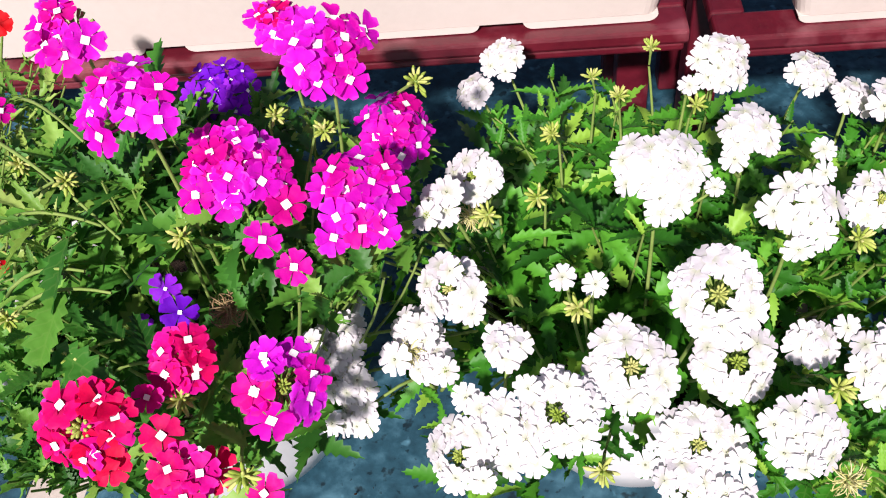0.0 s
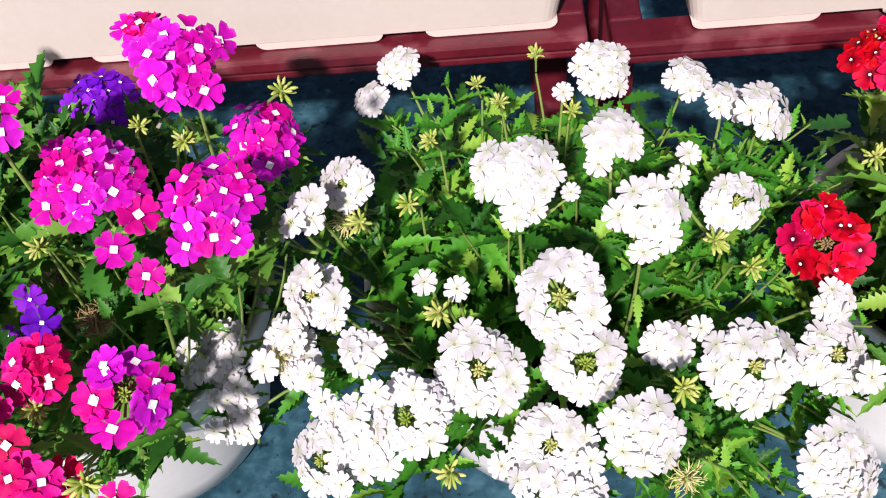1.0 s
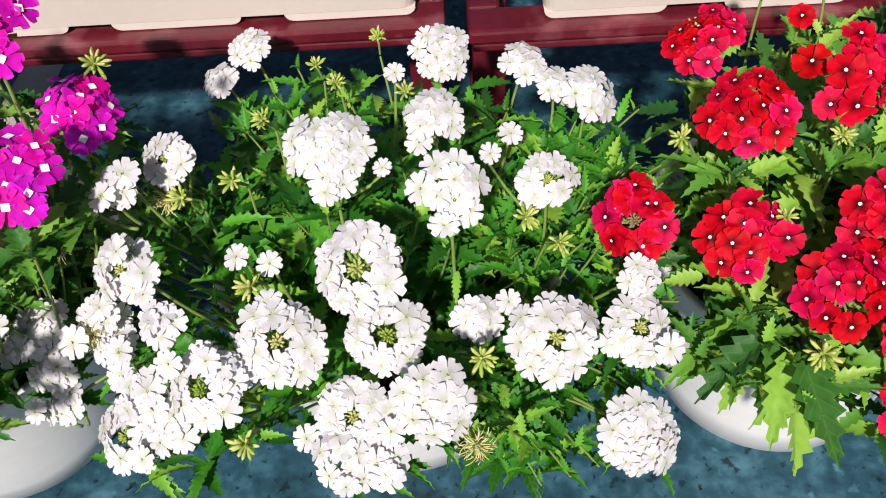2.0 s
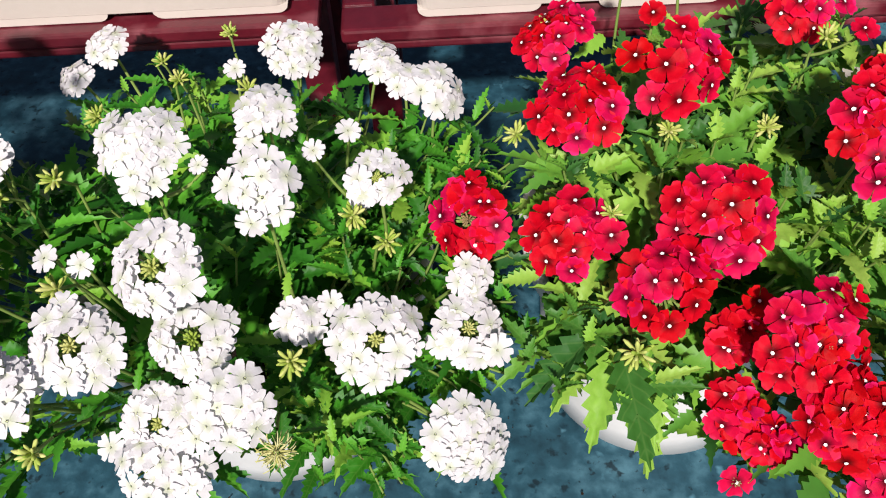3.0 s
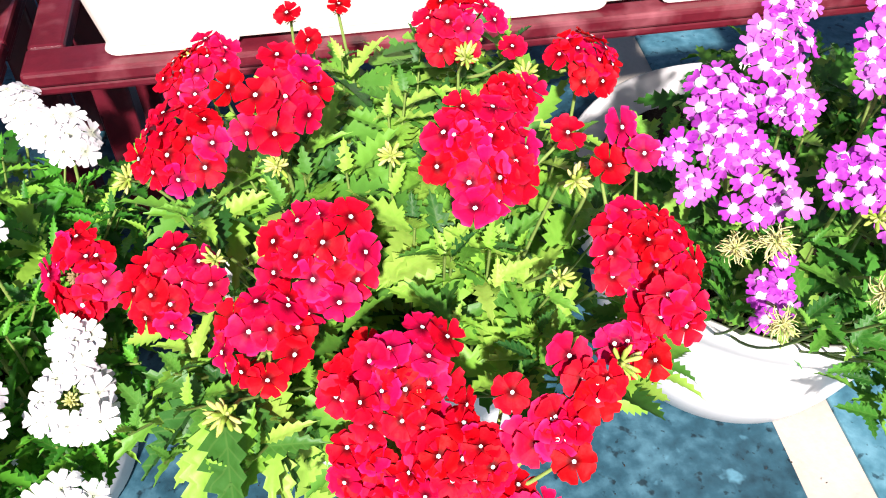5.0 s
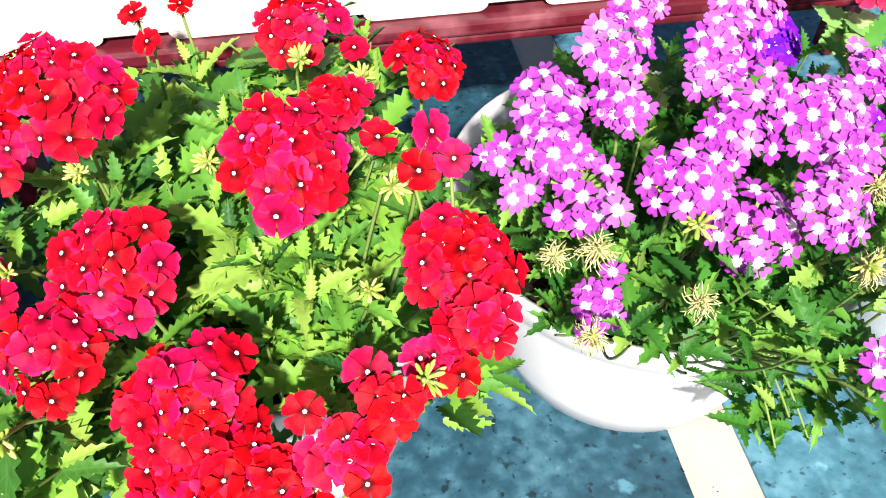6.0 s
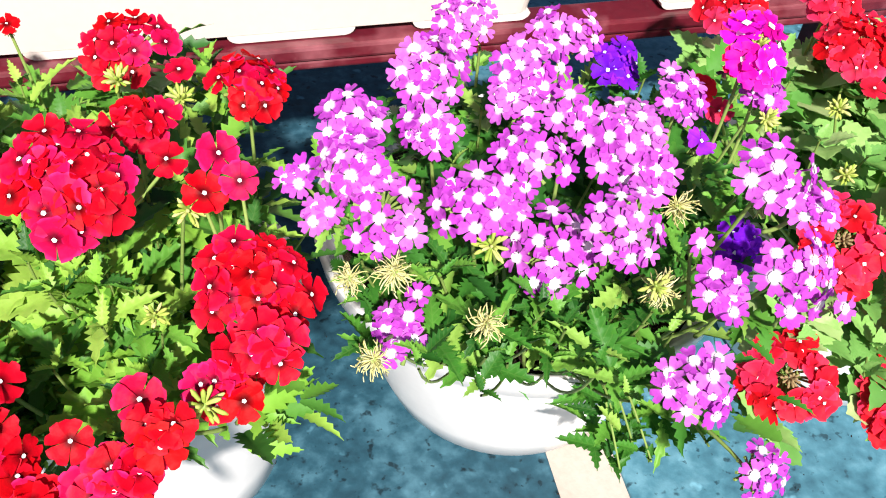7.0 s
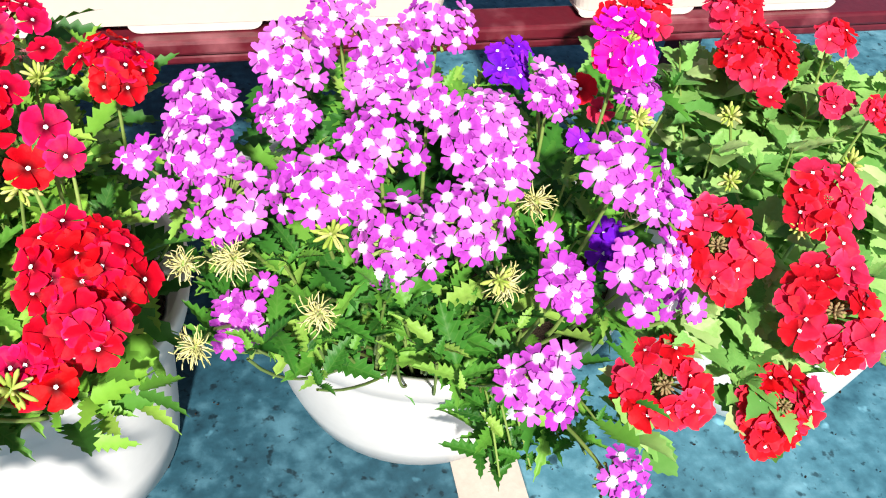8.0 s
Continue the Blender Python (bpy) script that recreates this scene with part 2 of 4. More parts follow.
# ---- ground ----
ground_mesh = bmesh.new()
bmesh.ops.create_grid(ground_mesh, x_segments=8, y_segments=8, size=400)
ground = tagged(new("ground", as_mesh("ground", ground_mesh, CONCRETE)), "cream concrete ground showing as strips between paving slabs", "ground", kind="structure")
ground.location.z = -0.003
PITCH, STRIP, FIRST = 1.198, 0.058, -0.365      # slab rhythm across the view
slab_mesh = as_mesh("paving_slab", bevelled_box((PITCH - STRIP, 2.4, 0.04), 0.002, (0, 0, -0.02)), SLAB)
sunlit_slab_mesh = as_mesh("paving_slab", bevelled_box((PITCH - STRIP, 2.4, 0.04), 0.002, (0, 0, -0.02)), SLAB_SUNLIT)
for i in range(-2, 4):
    for j in range(-1, 2):
        part("paving_slab", slab_mesh if i != 1 else sunlit_slab_mesh, ground, pose(FIRST + PITCH * (i + 0.5) - STRIP / 2, 0.55 + 2.44 * j, 0.003))


# ---- red stands and cream planter boxes behind the plants ----
def rail(bm, x0, x1, y0, y1, z0, z1, bevel=0.0025):
    box = bevelled_box((x1 - x0, y1 - y0, z1 - z0), bevel, ((x0 + x1) / 2, (y0 + y1) / 2, (z0 + z1) / 2))
    me = bpy.data.meshes.new("piece")
    box.to_mesh(me)
    box.free()
    bm.from_mesh(me)
    bpy.data.meshes.remove(me)


STAND_TOP, STAND_DEEP, STAND_TURN = 0.278, 0.32, 2.5


def plant_stand(x0, y0, wide):
    """A low open frame: stepped rails round an open middle, on four square legs."""
    thing = tagged(new("plant_stand"), "low crimson-red painted frame stand with worn rails", "plant stand", "red stands")
    thing.matrix_world = pose(x0, y0, 0.0035, 0, 0, STAND_TURN)
    top = STAND_TOP - 0.0035
    for name, box in (("front_rail", (0, wide, 0, 0.036)), ("back_rail", (0, wide, STAND_DEEP - 0.036, STAND_DEEP)),
                      ("side_rail", (0, 0.028, 0.037, STAND_DEEP - 0.037)), ("side_rail", (wide - 0.028, wide, 0.037, STAND_DEEP - 0.037))):
        bm = bmesh.new()
        rail(bm, *box, top - 0.013, top, 0.003)
        inset = 0.003
        rail(bm, box[0] + inset, box[1] - inset, box[2] + inset, box[3] - inset, top - 0.022, top - 0.0135)
        part(name, as_mesh(name, bm, STAND_RED), thing)
    for x in (0.024, wide - 0.024):
        for y in (0.15, STAND_DEEP - 0.030):
            part("leg", as_mesh("leg", bevelled_box((0.034, 0.034, top - 0.0225), 0.003, (x, y, (top - 0.0225) / 2)), STAND_RED), thing)
    return thing


def loft(low, high):
    """Walls between two outlines of equal count, with both ends closed."""
    bm = bmesh.new()
    a, b = [bm.verts.new(p) for p in low], [bm.verts.new(p) for p in high]
    for k in range(len(a)):
        j = (k + 1) % len(a)
        bm.faces.new((a[k], a[j], b[j], b[k]))
    bm.faces.new(list(reversed(a)))
    bm.faces.new(b)
    return bm


def rounded(x0, x1, y0, y1, r, z, steps=5):
    pts = []
    for cx, cy, start in ((x1 - r, y0 + r, 1.5), (x1 - r, y1 - r, 0.0), (x0 + r, y1 - r, 0.5), (x0 + r, y0 + r, 1.0)):
        pts += [(cx + r * math.cos((start + 0.5 * k / steps) * math.pi), cy + r * math.sin((start + 0.5 * k / steps) * math.pi), z) for k in range(steps + 1)]
    return pts


BOX_HIGH, BOX_DEEP = 0.125, 0.24


def planter_box(x0, y0, feet, step, foot_wide):
    """A flared tub with a rolled rim, standing on a row of round-cornered feet that run along its front and back."""
    thing = tagged(new("planter_box"), "cream-white plastic planter box with notched feet on red stand", "planter", "cream planter boxes")
    thing.matrix_world = pose(x0, y0, STAND_TOP + 0.001, 0, 0, STAND_TURN)
    wide, lift, flare = (feet - 1) * step + foot_wide, 0.007, 0.022
    # tub: outer skin, rim and inner skin in one turned-over shell
    loops = [rounded(0, wide, 0, BOX_DEEP, 0.012, lift), rounded(-flare, wide + flare, -flare * 0.5, BOX_DEEP + flare * 0.5, 0.02, BOX_HIGH - 0.012)]
    loops += [rounded(-flare - 0.006, wide + flare + 0.006, -flare * 0.5 - 0.006, BOX_DEEP + flare * 0.5 + 0.006, 0.022, z) for z in (BOX_HIGH - 0.011, BOX_HIGH)]
    loops += [rounded(-flare + 0.004, wide + flare - 0.004, -flare * 0.5 + 0.004, BOX_DEEP + flare * 0.5 - 0.004, 0.018, BOX_HIGH), rounded(0.004, wide - 0.004, 0.004, BOX_DEEP - 0.004, 0.010, lift + 0.004)]
    bm = bmesh.new()
    rings = [[bm.verts.new(p) for p in loop] for loop in loops]
    for low, high in zip(rings, rings[1:]):
        for k in range(len(low)):
            j = (k + 1) % len(low)
            bm.faces.new((low[k], low[j], high[j], high[k]))
    bm.faces.new(list(reversed(rings[0])))
    bm.faces.new(rings[-1])
    part("tub", as_mesh("tub", bm, BOX_CREAM), thing)
    r = 0.009
    for y in (0.0, BOX_DEEP - 0.03):
        outline = [(r * (1 - math.sin(k / 5 * math.pi / 2)), r * (1 - math.cos(k / 5 * math.pi / 2))) for k in range(5, -1, -1)]
        ring = [(x, lift - 0.0004 if z > r - 1e-6 else z * lift / r) for x, z in outline]
        ring += [(foot_wide - x, z) for x, z in reversed(ring)]
        mesh = as_mesh("foot", loft([(x, 0.0004, z) for x, z in reversed(ring)], [(x, 0.03, z) for x, z in reversed(ring)]), BOX_CREAM)
        for k in range(feet):
            part("foot", mesh, thing, pose(k * step, y, 0))
    return thing


plant_stand(-0.630, 0.576, 0.806)
plant_stand(0.194, 0.5975, 1.04)
planter_box(-0.538, 0.5945, 5, 0.145, 0.109)
planter_box(0.256, 0.6125, 4, 0.1455, 0.099)
planter_box(0.908, 0.638, 2, 0.145, 0.109)

# ---- plant pieces ----
def petal_rows(bm, turn, length, width, notch, cup, calm=1.0, slot=0):
    """One rounded petal with a notched tip, slightly dished and waved."""
    rows = ((0.08, 0.09), (0.36, 0.25), (0.62, 0.42), (0.84, 0.49), (1.0, 0.36))
    wave = random.uniform(-0.05, 0.05) * calm
    ring = []
    for s, w in rows:
        row = []
        for side in (-1, -0.5, 0, 0.5, 1):
            tip = {0: 1 - notch, 0.5: 1.0, 1: 0.93}[abs(side)] if s > 0.95 else 1.0
            lift = cup * s * s - (0.07 * calm * (1 - abs(side)) if s > 0.3 else 0) + wave * side * s + (0.085 * calm * random.uniform(-1, 1) if s > 0.8 else 0) + (0.03 * random.uniform(-1, 1) if s > 0.5 else 0)
            row.append(bm.verts.new(turn @ Vector((length * s * tip, side * w * width * length, lift * length))))
        ring.append(row)
    for low, high in zip(ring, ring[1:]):
        for k in range(4):
            bm.faces.new((low[k], high[k], high[k + 1], low[k + 1])).material_index = slot


def floret_mesh(kind, width, notch, eye, eye_points, eye_mat, cup, hollow=0.74):
    """A five-petalled flower of unit radius facing up, with its eye."""
    bm = bmesh.new()
    calm = 0.45 if kind == "white" else 1.0
    for k in range(5):
        turn = Matrix.Rotation(2 * math.pi * (k + random.uniform(-0.05, 0.05)) / 5, 3, "Z") @ Matrix.Rotation(random.uniform(-0.24, 0.20) * calm, 3, "Y") @ Matrix.Rotation(random.uniform(-0.26, 0.26) * calm, 3, "X")
        petal_rows(bm, turn, random.uniform(0.92, 1.06), width, notch, cup * random.uniform(0.5, 1.3), calm)
    add_tube(bm, [Vector((0, 0, 0.01)), Vector((0.02, 0, -0.5)), Vector((0, 0, -1.15))], [0.085, 0.06, 0.07], 4)
    if eye:
        centre = bm.verts.new((0, 0, 0.03))
        edge = [bm.verts.new((eye * (1.0 if j % 2 == 0 else hollow) * math.cos(math.pi * j / eye_points), eye * (1.0 if j % 2 == 0 else hollow) * math.sin(math.pi * j / eye_points), 0.075)) for j in range(2 * eye_points)]
        for j in range(2 * eye_points):
            bm.faces.new((centre, edge[j], edge[(j + 1) % (2 * eye_points)])).material_index = 1
    return as_mesh("floret", bm, PETAL[kind], eye_mat, smooth=True)


#             petal width, notch, eye, eye points, eye material, cup
FLORETS = {
    "magenta": (0.98, 0.13, 0.27, 4, EYE_WHITE, 0.02),
    "crimson": (0.98, 0.13, 0.25, 4, EYE_WHITE, 0.02),
    "white": (0.98, 0.20, 0.04, 4, EYE_GREEN, -0.05),
    "red": (1.04, 0.08, 0.105, 5, EYE_WHITE, 0.06, 0.9),
    "lilac": (0.86, 0.20, 0.29, 6, EYE_WHITE, -0.02, 0.94),
    "violet": (0.92, 0.12, 0.14, 4, EYE_WHITE, 0.0),
    "scarlet": (1.08, 0.06, 0.11, 4, EYE_WHITE, 0.04),
}
FLORET_MESHES = {kind: [floret_mesh(kind, *spec) for _ in range(6)] for kind, spec in FLORETS.items()}
FLORET_SIZE = {"magenta": 0.0099, "crimson": 0.0104, "white": 0.0087, "red": 0.0096, "lilac": 0.0081, "violet": 0.0094, "scarlet": 0.0100}
DENSITY = {"magenta": 1.40, "crimson": 1.45, "white": 1.36, "red": 1.38, "lilac": 1.38, "violet": 1.4, "scarlet": 1.36}     # spacing in floret radii


def leaf_points(length, width, teeth, droop, fold, notch=0.68):
    """Outline of a toothed lance-shaped leaf: (midrib, left, right) triples."""
    rows = []
    count = 2 * teeth + 1
    for k in range(count + 1):
        s = k / count
        body = math.sin(math.pi * min(1.0, 0.06 + 0.94 * s) ** 0.80) * (1 - 0.25 * s)
        half = width * 0.5 * max(0.03, body) * (1.20 if k % 2 else notch)
        forward = 0.05 * length if k % 2 else 0.0
        z = -droop * length * s * s
        rows.append((Vector((length * s, 0, z)), Vector((min(length, length * s + forward), half, z + fold * half)), Vector((min(length, length * s + forward), -half, z + fold * half))))
    return rows


def leaf_bm(bm, place, length, width, teeth, droop, fold, notch=0.68):
    rows = [[bm.verts.new(place @ p) for p in row] for row in leaf_points(length, width, teeth, droop, fold, notch)]
    for low, high in zip(rows, rows[1:]):
        bm.faces.new((low[0], high[0], high[1], low[1]))
        bm.faces.new((low[2], high[2], high[0], low[0]))


def leaf_fine(bm, place, length, width, teeth, droop, fold, notch=0.68):
    """A leaf whose halves swell between the veins, over a sunken midrib."""
    rows = []
    for k, (rib, left, right) in enumerate(leaf_points(length, width, teeth, droop, fold, notch)):
        swell = 0.030 * length * (1.0 if k % 2 else -0.2) * math.sin(math.pi * min(1.0, rib.x / length))
        row = [right, rib.lerp(right, 0.55) + Vector((0, 0, swell)), rib - Vector((0, 0, 0.012 * length)), rib.lerp(left, 0.55) + Vector((0, 0, swell)), left]
        rows.append([bm.verts.new(place @ (p + Vector((0, 0, random.uniform(-0.012, 0.012) * length)))) for p in row])
    for low, high in zip(rows, rows[1:]):
        for k in range(4):
            bm.faces.new((low[k], high[k], high[k + 1], low[k + 1]))


def leaf_mesh(key, *shape):
    bm = bmesh.new()
    leaf_fine(bm, Matrix(), *shape)
    return as_mesh("leaf", bm, LEAF[key], smooth=True)


LEAF_SHAPES = {"mid": ((1.0, 0.42, 6, 0.15, 0.35), (1.0, 0.36, 7, 0.35, 0.25), (1.0, 0.48, 6, 0.05, 0.45), (1.0, 0.32, 6, 0.5, 0.3)),
               "pale": ((1.0, 0.78, 5, 0.15, 0.2, 0.98), (1.0, 0.70, 5, 0.30, 0.15, 0.95), (1.0, 0.86, 5, 0.05, 0.25, 1.0), (1.0, 0.64, 5, 0.4, 0.2, 0.96)),
               "fine": ((1.0, 0.24, 5, 0.15, 0.35), (1.0, 0.20, 6, 0.35, 0.25), (1.0, 0.27, 5, 0.05, 0.45), (1.0, 0.18, 5, 0.5, 0.3))}
LEAF_SHAPES["deep"] = ((1.0, 0.36, 6, 0.15, 0.35), (1.0, 0.30, 7, 0.35, 0.25), (1.0, 0.40, 6, 0.05, 0.45), (1.0, 0.27, 6, 0.5, 0.3))
LEAF_SHAPES["light"] = LEAF_SHAPES["mid"]
LEAVES = {key: [leaf_mesh(key, *shape) for shape in LEAF_SHAPES[key]] for key in LEAF}


stalk_bm = bmesh.new()
add_tube(stalk_bm, [Vector((0, 0, -0.02)), Vector((0, 0, -0.006)), Vector((0, 0, 0.002)), Vector((0, 0, 0.004))], [0.0011, 0.0013, 0.0028, 0.0012], 6)
STALK = as_mesh("bud_stalk", stalk_bm, STEM_GREEN, smooth=True)
BUD_TUBES = []
for bend in (0.0, 0.0015, -0.0015):
    tube = bmesh.new()
    add_tube(tube, curve_points(Vector((0, 0, 0.001)), Vector((0, 0, 0.007)), Vector((bend, 0, 0.0118)), 4), [0.0009, 0.0011, 0.0013, 0.0014, 0.0005], 5)
    BUD_TUBES.append(as_mesh("bud", tube, BUD_GREEN, smooth=True))


def bud_cluster(plant, place, count):
    """A star of unopened tubes on a short stalk."""
    cluster = part("bud_stalk", STALK, plant, place)
    for k in range(count):
        tilt = 1.35 * math.sqrt((k + 0.4) / count) + random.uniform(-0.1, 0.1)
        angle = k * 2.399 + random.uniform(-0.3, 0.3)
        way = Vector((math.sin(tilt) * math.cos(angle), math.sin(tilt) * math.sin(angle), math.cos(tilt)))
        part("bud", random.choice(BUD_TUBES), cluster, facing((0, 0, 0.001), way, random.uniform(0, 6.28), random.uniform(0.75, 1.1)))


FILAMENTS = []
for bend in (0.004, 0.006, -0.005, 0.002):
    tube = bmesh.new()
    add_tube(tube, curve_points(Vector((0, 0, 0.001)), Vector((-bend * 0.4, 0, 0.009)), Vector((bend, bend * 0.3, 0.0125)), 5), [0.0006, 0.0006, 0.0005, 0.0004, 0.0004, 0.0003], 4)
    FILAMENTS.append(as_mesh("filament", tube, SPENT_STRAW, smooth=True))


CURLS, BROWN_THREADS = [], []
for thread in FILAMENTS:
    BROWN_THREADS.append(thread.copy())
    BROWN_THREADS[-1].materials[0] = DRY_BROWN
for bend in (0.007, 0.010, -0.008, 0.012):
    tube = bmesh.new()
    add_tube(tube, curve_points(Vector((0, 0, 0.001)), Vector((-bend, bend * 0.5, 0.017)), Vector((bend, bend * 0.4, 0.009)), 6), [0.0006, 0.0007, 0.0006, 0.0005, 0.0005, 0.0005, 0.0003], 4)
    CURLS.append(as_mesh("filament", tube, DRY_BROWN, smooth=True))


def spent_head(plant, place, threads=FILAMENTS, count=56, label="straw-yellow spent flower head"):
    """A faded head: curling filaments round a green knob."""
    knob = part("spent_head", STALK, plant, place, label)
    for k in range(count):
        tilt = 1.75 * math.sqrt((k + 0.4) / count) + random.uniform(-0.1, 0.1)
        angle = k * 2.399 + random.uniform(-0.3, 0.3)
        way = Vector((math.sin(tilt) * math.cos(angle), math.sin(tilt) * math.sin(angle), math.cos(tilt)))
        part("filament", random.choice(threads), knob, facing((0, 0, 0.001), way, random.uniform(0, 6.28), random.uniform(0.75, 1.1)))


core_bm = bmesh.new()
for k in range(26):
    tilt, angle = 1.5 * math.sqrt((k + 0.5) / 26), k * 2.399
    way = Vector((math.sin(tilt) * math.cos(angle), math.sin(tilt) * math.sin(angle), 0.55 * math.cos(tilt)))
    add_tube(core_bm, [Vector((0, 0, -0.30)), way * 0.55, way * 0.78], [0.03, 0.05, 0.07], 4)
CORE = as_mesh("flower_head", core_bm, STEM_GREEN)


def bud_star(mat):
    """The unopened buds in the middle of a head: short tubes of unit reach."""
    bm = bmesh.new()
    for k in range(15):
        tilt, angle = 1.15 * math.sqrt((k + 0.4) / 15) + random.uniform(-0.12, 0.12), k * 2.399
        way = Vector((math.sin(tilt) * math.cos(angle), math.sin(tilt) * math.sin(angle), math.cos(tilt)))
        add_tube(bm, [way * q + Vector((0, 0, -0.25)) for q in (0.0, 0.6, 0.95, 1.12)], [0.09, 0.11, 0.15, 0.07], 5)
    return as_mesh("bud_star", bm, mat, smooth=True)


STARS = {key: bud_star(mat) for key, mat in (("green", BUD_GREEN), ("brown", DRY_BROWN))}
STAR_OF = {"red": "brown", "scarlet": "brown", "lilac": "brown"}


def flower_head(plant, kind, centre, spec):
    """A domed cluster: rings of florets round an opening that shows the buds; returns the stalk's foot."""
    x, y, z, radius, hole = spec
    radius *= {"white": 0.93, "red": 1.0, "scarlet": 0.98}.get(kind, 0.94)
    axis = Vector(((x - centre[0]) * 1.6 + random.uniform(-0.14, 0.14), -0.36 - abs(y - centre[1]) * 1.1 + random.uniform(-0.12, 0.12), 0.78)).normalized()
    size = min(FLORET_SIZE[kind] * random.uniform(0.93, 1.07), radius)
    rim_reach = max(0.0, radius - 0.74 * size)
    dome = 0.40 * rim_reach
    local = Vector((x - centre[0], y - centre[1], z)) - axis * dome
    core = 0.85 * rim_reach + 0.0035
    head = part("flower_head", CORE, plant, facing(local - axis * 0.006, axis, random.uniform(0, 6.28), core))
    places, reach, gap = [], rim_reach, DENSITY[kind] * size
    if rim_reach < 0.55 * size:
        places.append((0.0, 0.0))
    else:
        least = min(rim_reach, (hole + (0.45 if hole < 0.5 else 0.72)) * size if hole else 0.0)
        rings = max(1, math.ceil((rim_reach - least) / (0.86 * gap) - 0.12))
        for k in range(rings + 1):
            reach = least + (rim_reach - least) * k / rings
            count, turn = max(1, round(2 * math.pi * reach / gap)), random.uniform(0, 6.28)
            places += [(reach * random.uniform(0.93, 1.07), turn + 2 * math.pi * (j + random.uniform(-0.18, 0.18)) / count) for j in range(count)]
    stretch, turn = random.uniform(0.90, 1.10), random.uniform(0, 6.28)
    inverse = 1.0 / core
    for reach, angle in places:
        if len(places) > 7 and random.random() < (0.10 if reach > 0.8 * rim_reach else 0.03):
            continue
        share = reach / max(radius, 1e-4)
        lobe = 1.0 + 0.10 * share * math.sin(3 * angle + turn)
        at = Vector((reach * lobe * stretch * math.cos(angle), reach * lobe / stretch * math.sin(angle), 0.006 + dome * (1.0 - 1.15 * share ** 2) + random.uniform(-0.0016, 0.0016)))
        lean = 0.78 * share + random.uniform(-0.18, 0.18)
        way = Vector((math.sin(lean) * math.cos(angle) + random.uniform(-0.1, 0.1), math.sin(lean) * math.sin(angle) + random.uniform(-0.1, 0.1), math.cos(lean)))
        tone = "crimson" if kind == "magenta" and random.random() < 0.06 else kind
        part("floret", random.choice(FLORET_MESHES[tone]), head, facing(at * inverse, way, random.uniform(0, 6.28), size * inverse * random.uniform(0.88, 1.10)))
    if hole:
        part("bud_star", STARS[STAR_OF.get(kind, "green")], head, facing(Vector((0, 0, dome + 0.004)) * inverse, (random.uniform(-0.1, 0.1), random.uniform(-0.1, 0.1), 1), 0.0, size * (0.14 + 0.50 * hole) * inverse))
    return local - axis * 0.008


def stem(plant, top, root, bend, thick=0.0011, long=True):
    bm = bmesh.new()
    middle = (top + root) / 2 + bend
    if long:
        middle.z = max(middle.z, 0.26)
    pts = curve_points(top, middle, root, 8)
    add_tube(bm, pts, [thick * (0.85 + 0.5 * k / 8) for k in range(9)], 6)
    part("stem", as_mesh("stem", bm, STEM_GREEN, smooth=True), plant)


def leaf_place(at, heading, rise, length, roll):
    return Matrix.Translation(at) @ Matrix.Rotation(heading, 4, "Z") @ Matrix.Rotation(-rise, 4, "Y") @ Matrix.Rotation(roll, 4, "X") @ Matrix.Scale(length, 4)


def pot_mesh(rim, high):
    """A bowl pot with a rolled lip; the wall widens from the foot to the rim."""
    foot = 0.098 + 0.6 * max(0.0, rim - 0.145)
    wall = lambda s: foot + (rim - 0.019 - foot) * s ** 0.8
    profile = [(0, 0.002), (foot - 0.006, 0.0), (foot, 0.003)] + [(wall(s), 0.003 + (high - 0.033) * s) for s in (0.2, 0.4, 0.6, 0.8, 1.0)]
    profile += [(rim - 0.017, high - 0.029), (rim - 0.007, high - 0.028), (rim - 0.004, high - 0.025), (rim, high - 0.004), (rim, high - 0.001), (rim - 0.002, high), (rim - 0.007, high - 0.002), (rim - 0.010, high - 0.02)]
    profile += [(wall(0.9) - 0.003, high - 0.035), (wall(0.4) - 0.003, high * 0.4), (foot - 0.004, 0.008), (0, 0.008)]
    return as_mesh("pot", lathe(profile), POT_WHITE, smooth=True)


def soil_mesh(rim, high):
    bm = lathe([(0, high - 0.019), (0.05, high - 0.021), (rim - 0.06, high - 0.025), (rim - 0.021, high - 0.028), (rim - 0.024, high - 0.035), (0, high - 0.035)], 48)
    for v in bm.verts:
        v.co.z += random.uniform(-0.003, 0.003)
    return as_mesh("soil", bm, SOIL)


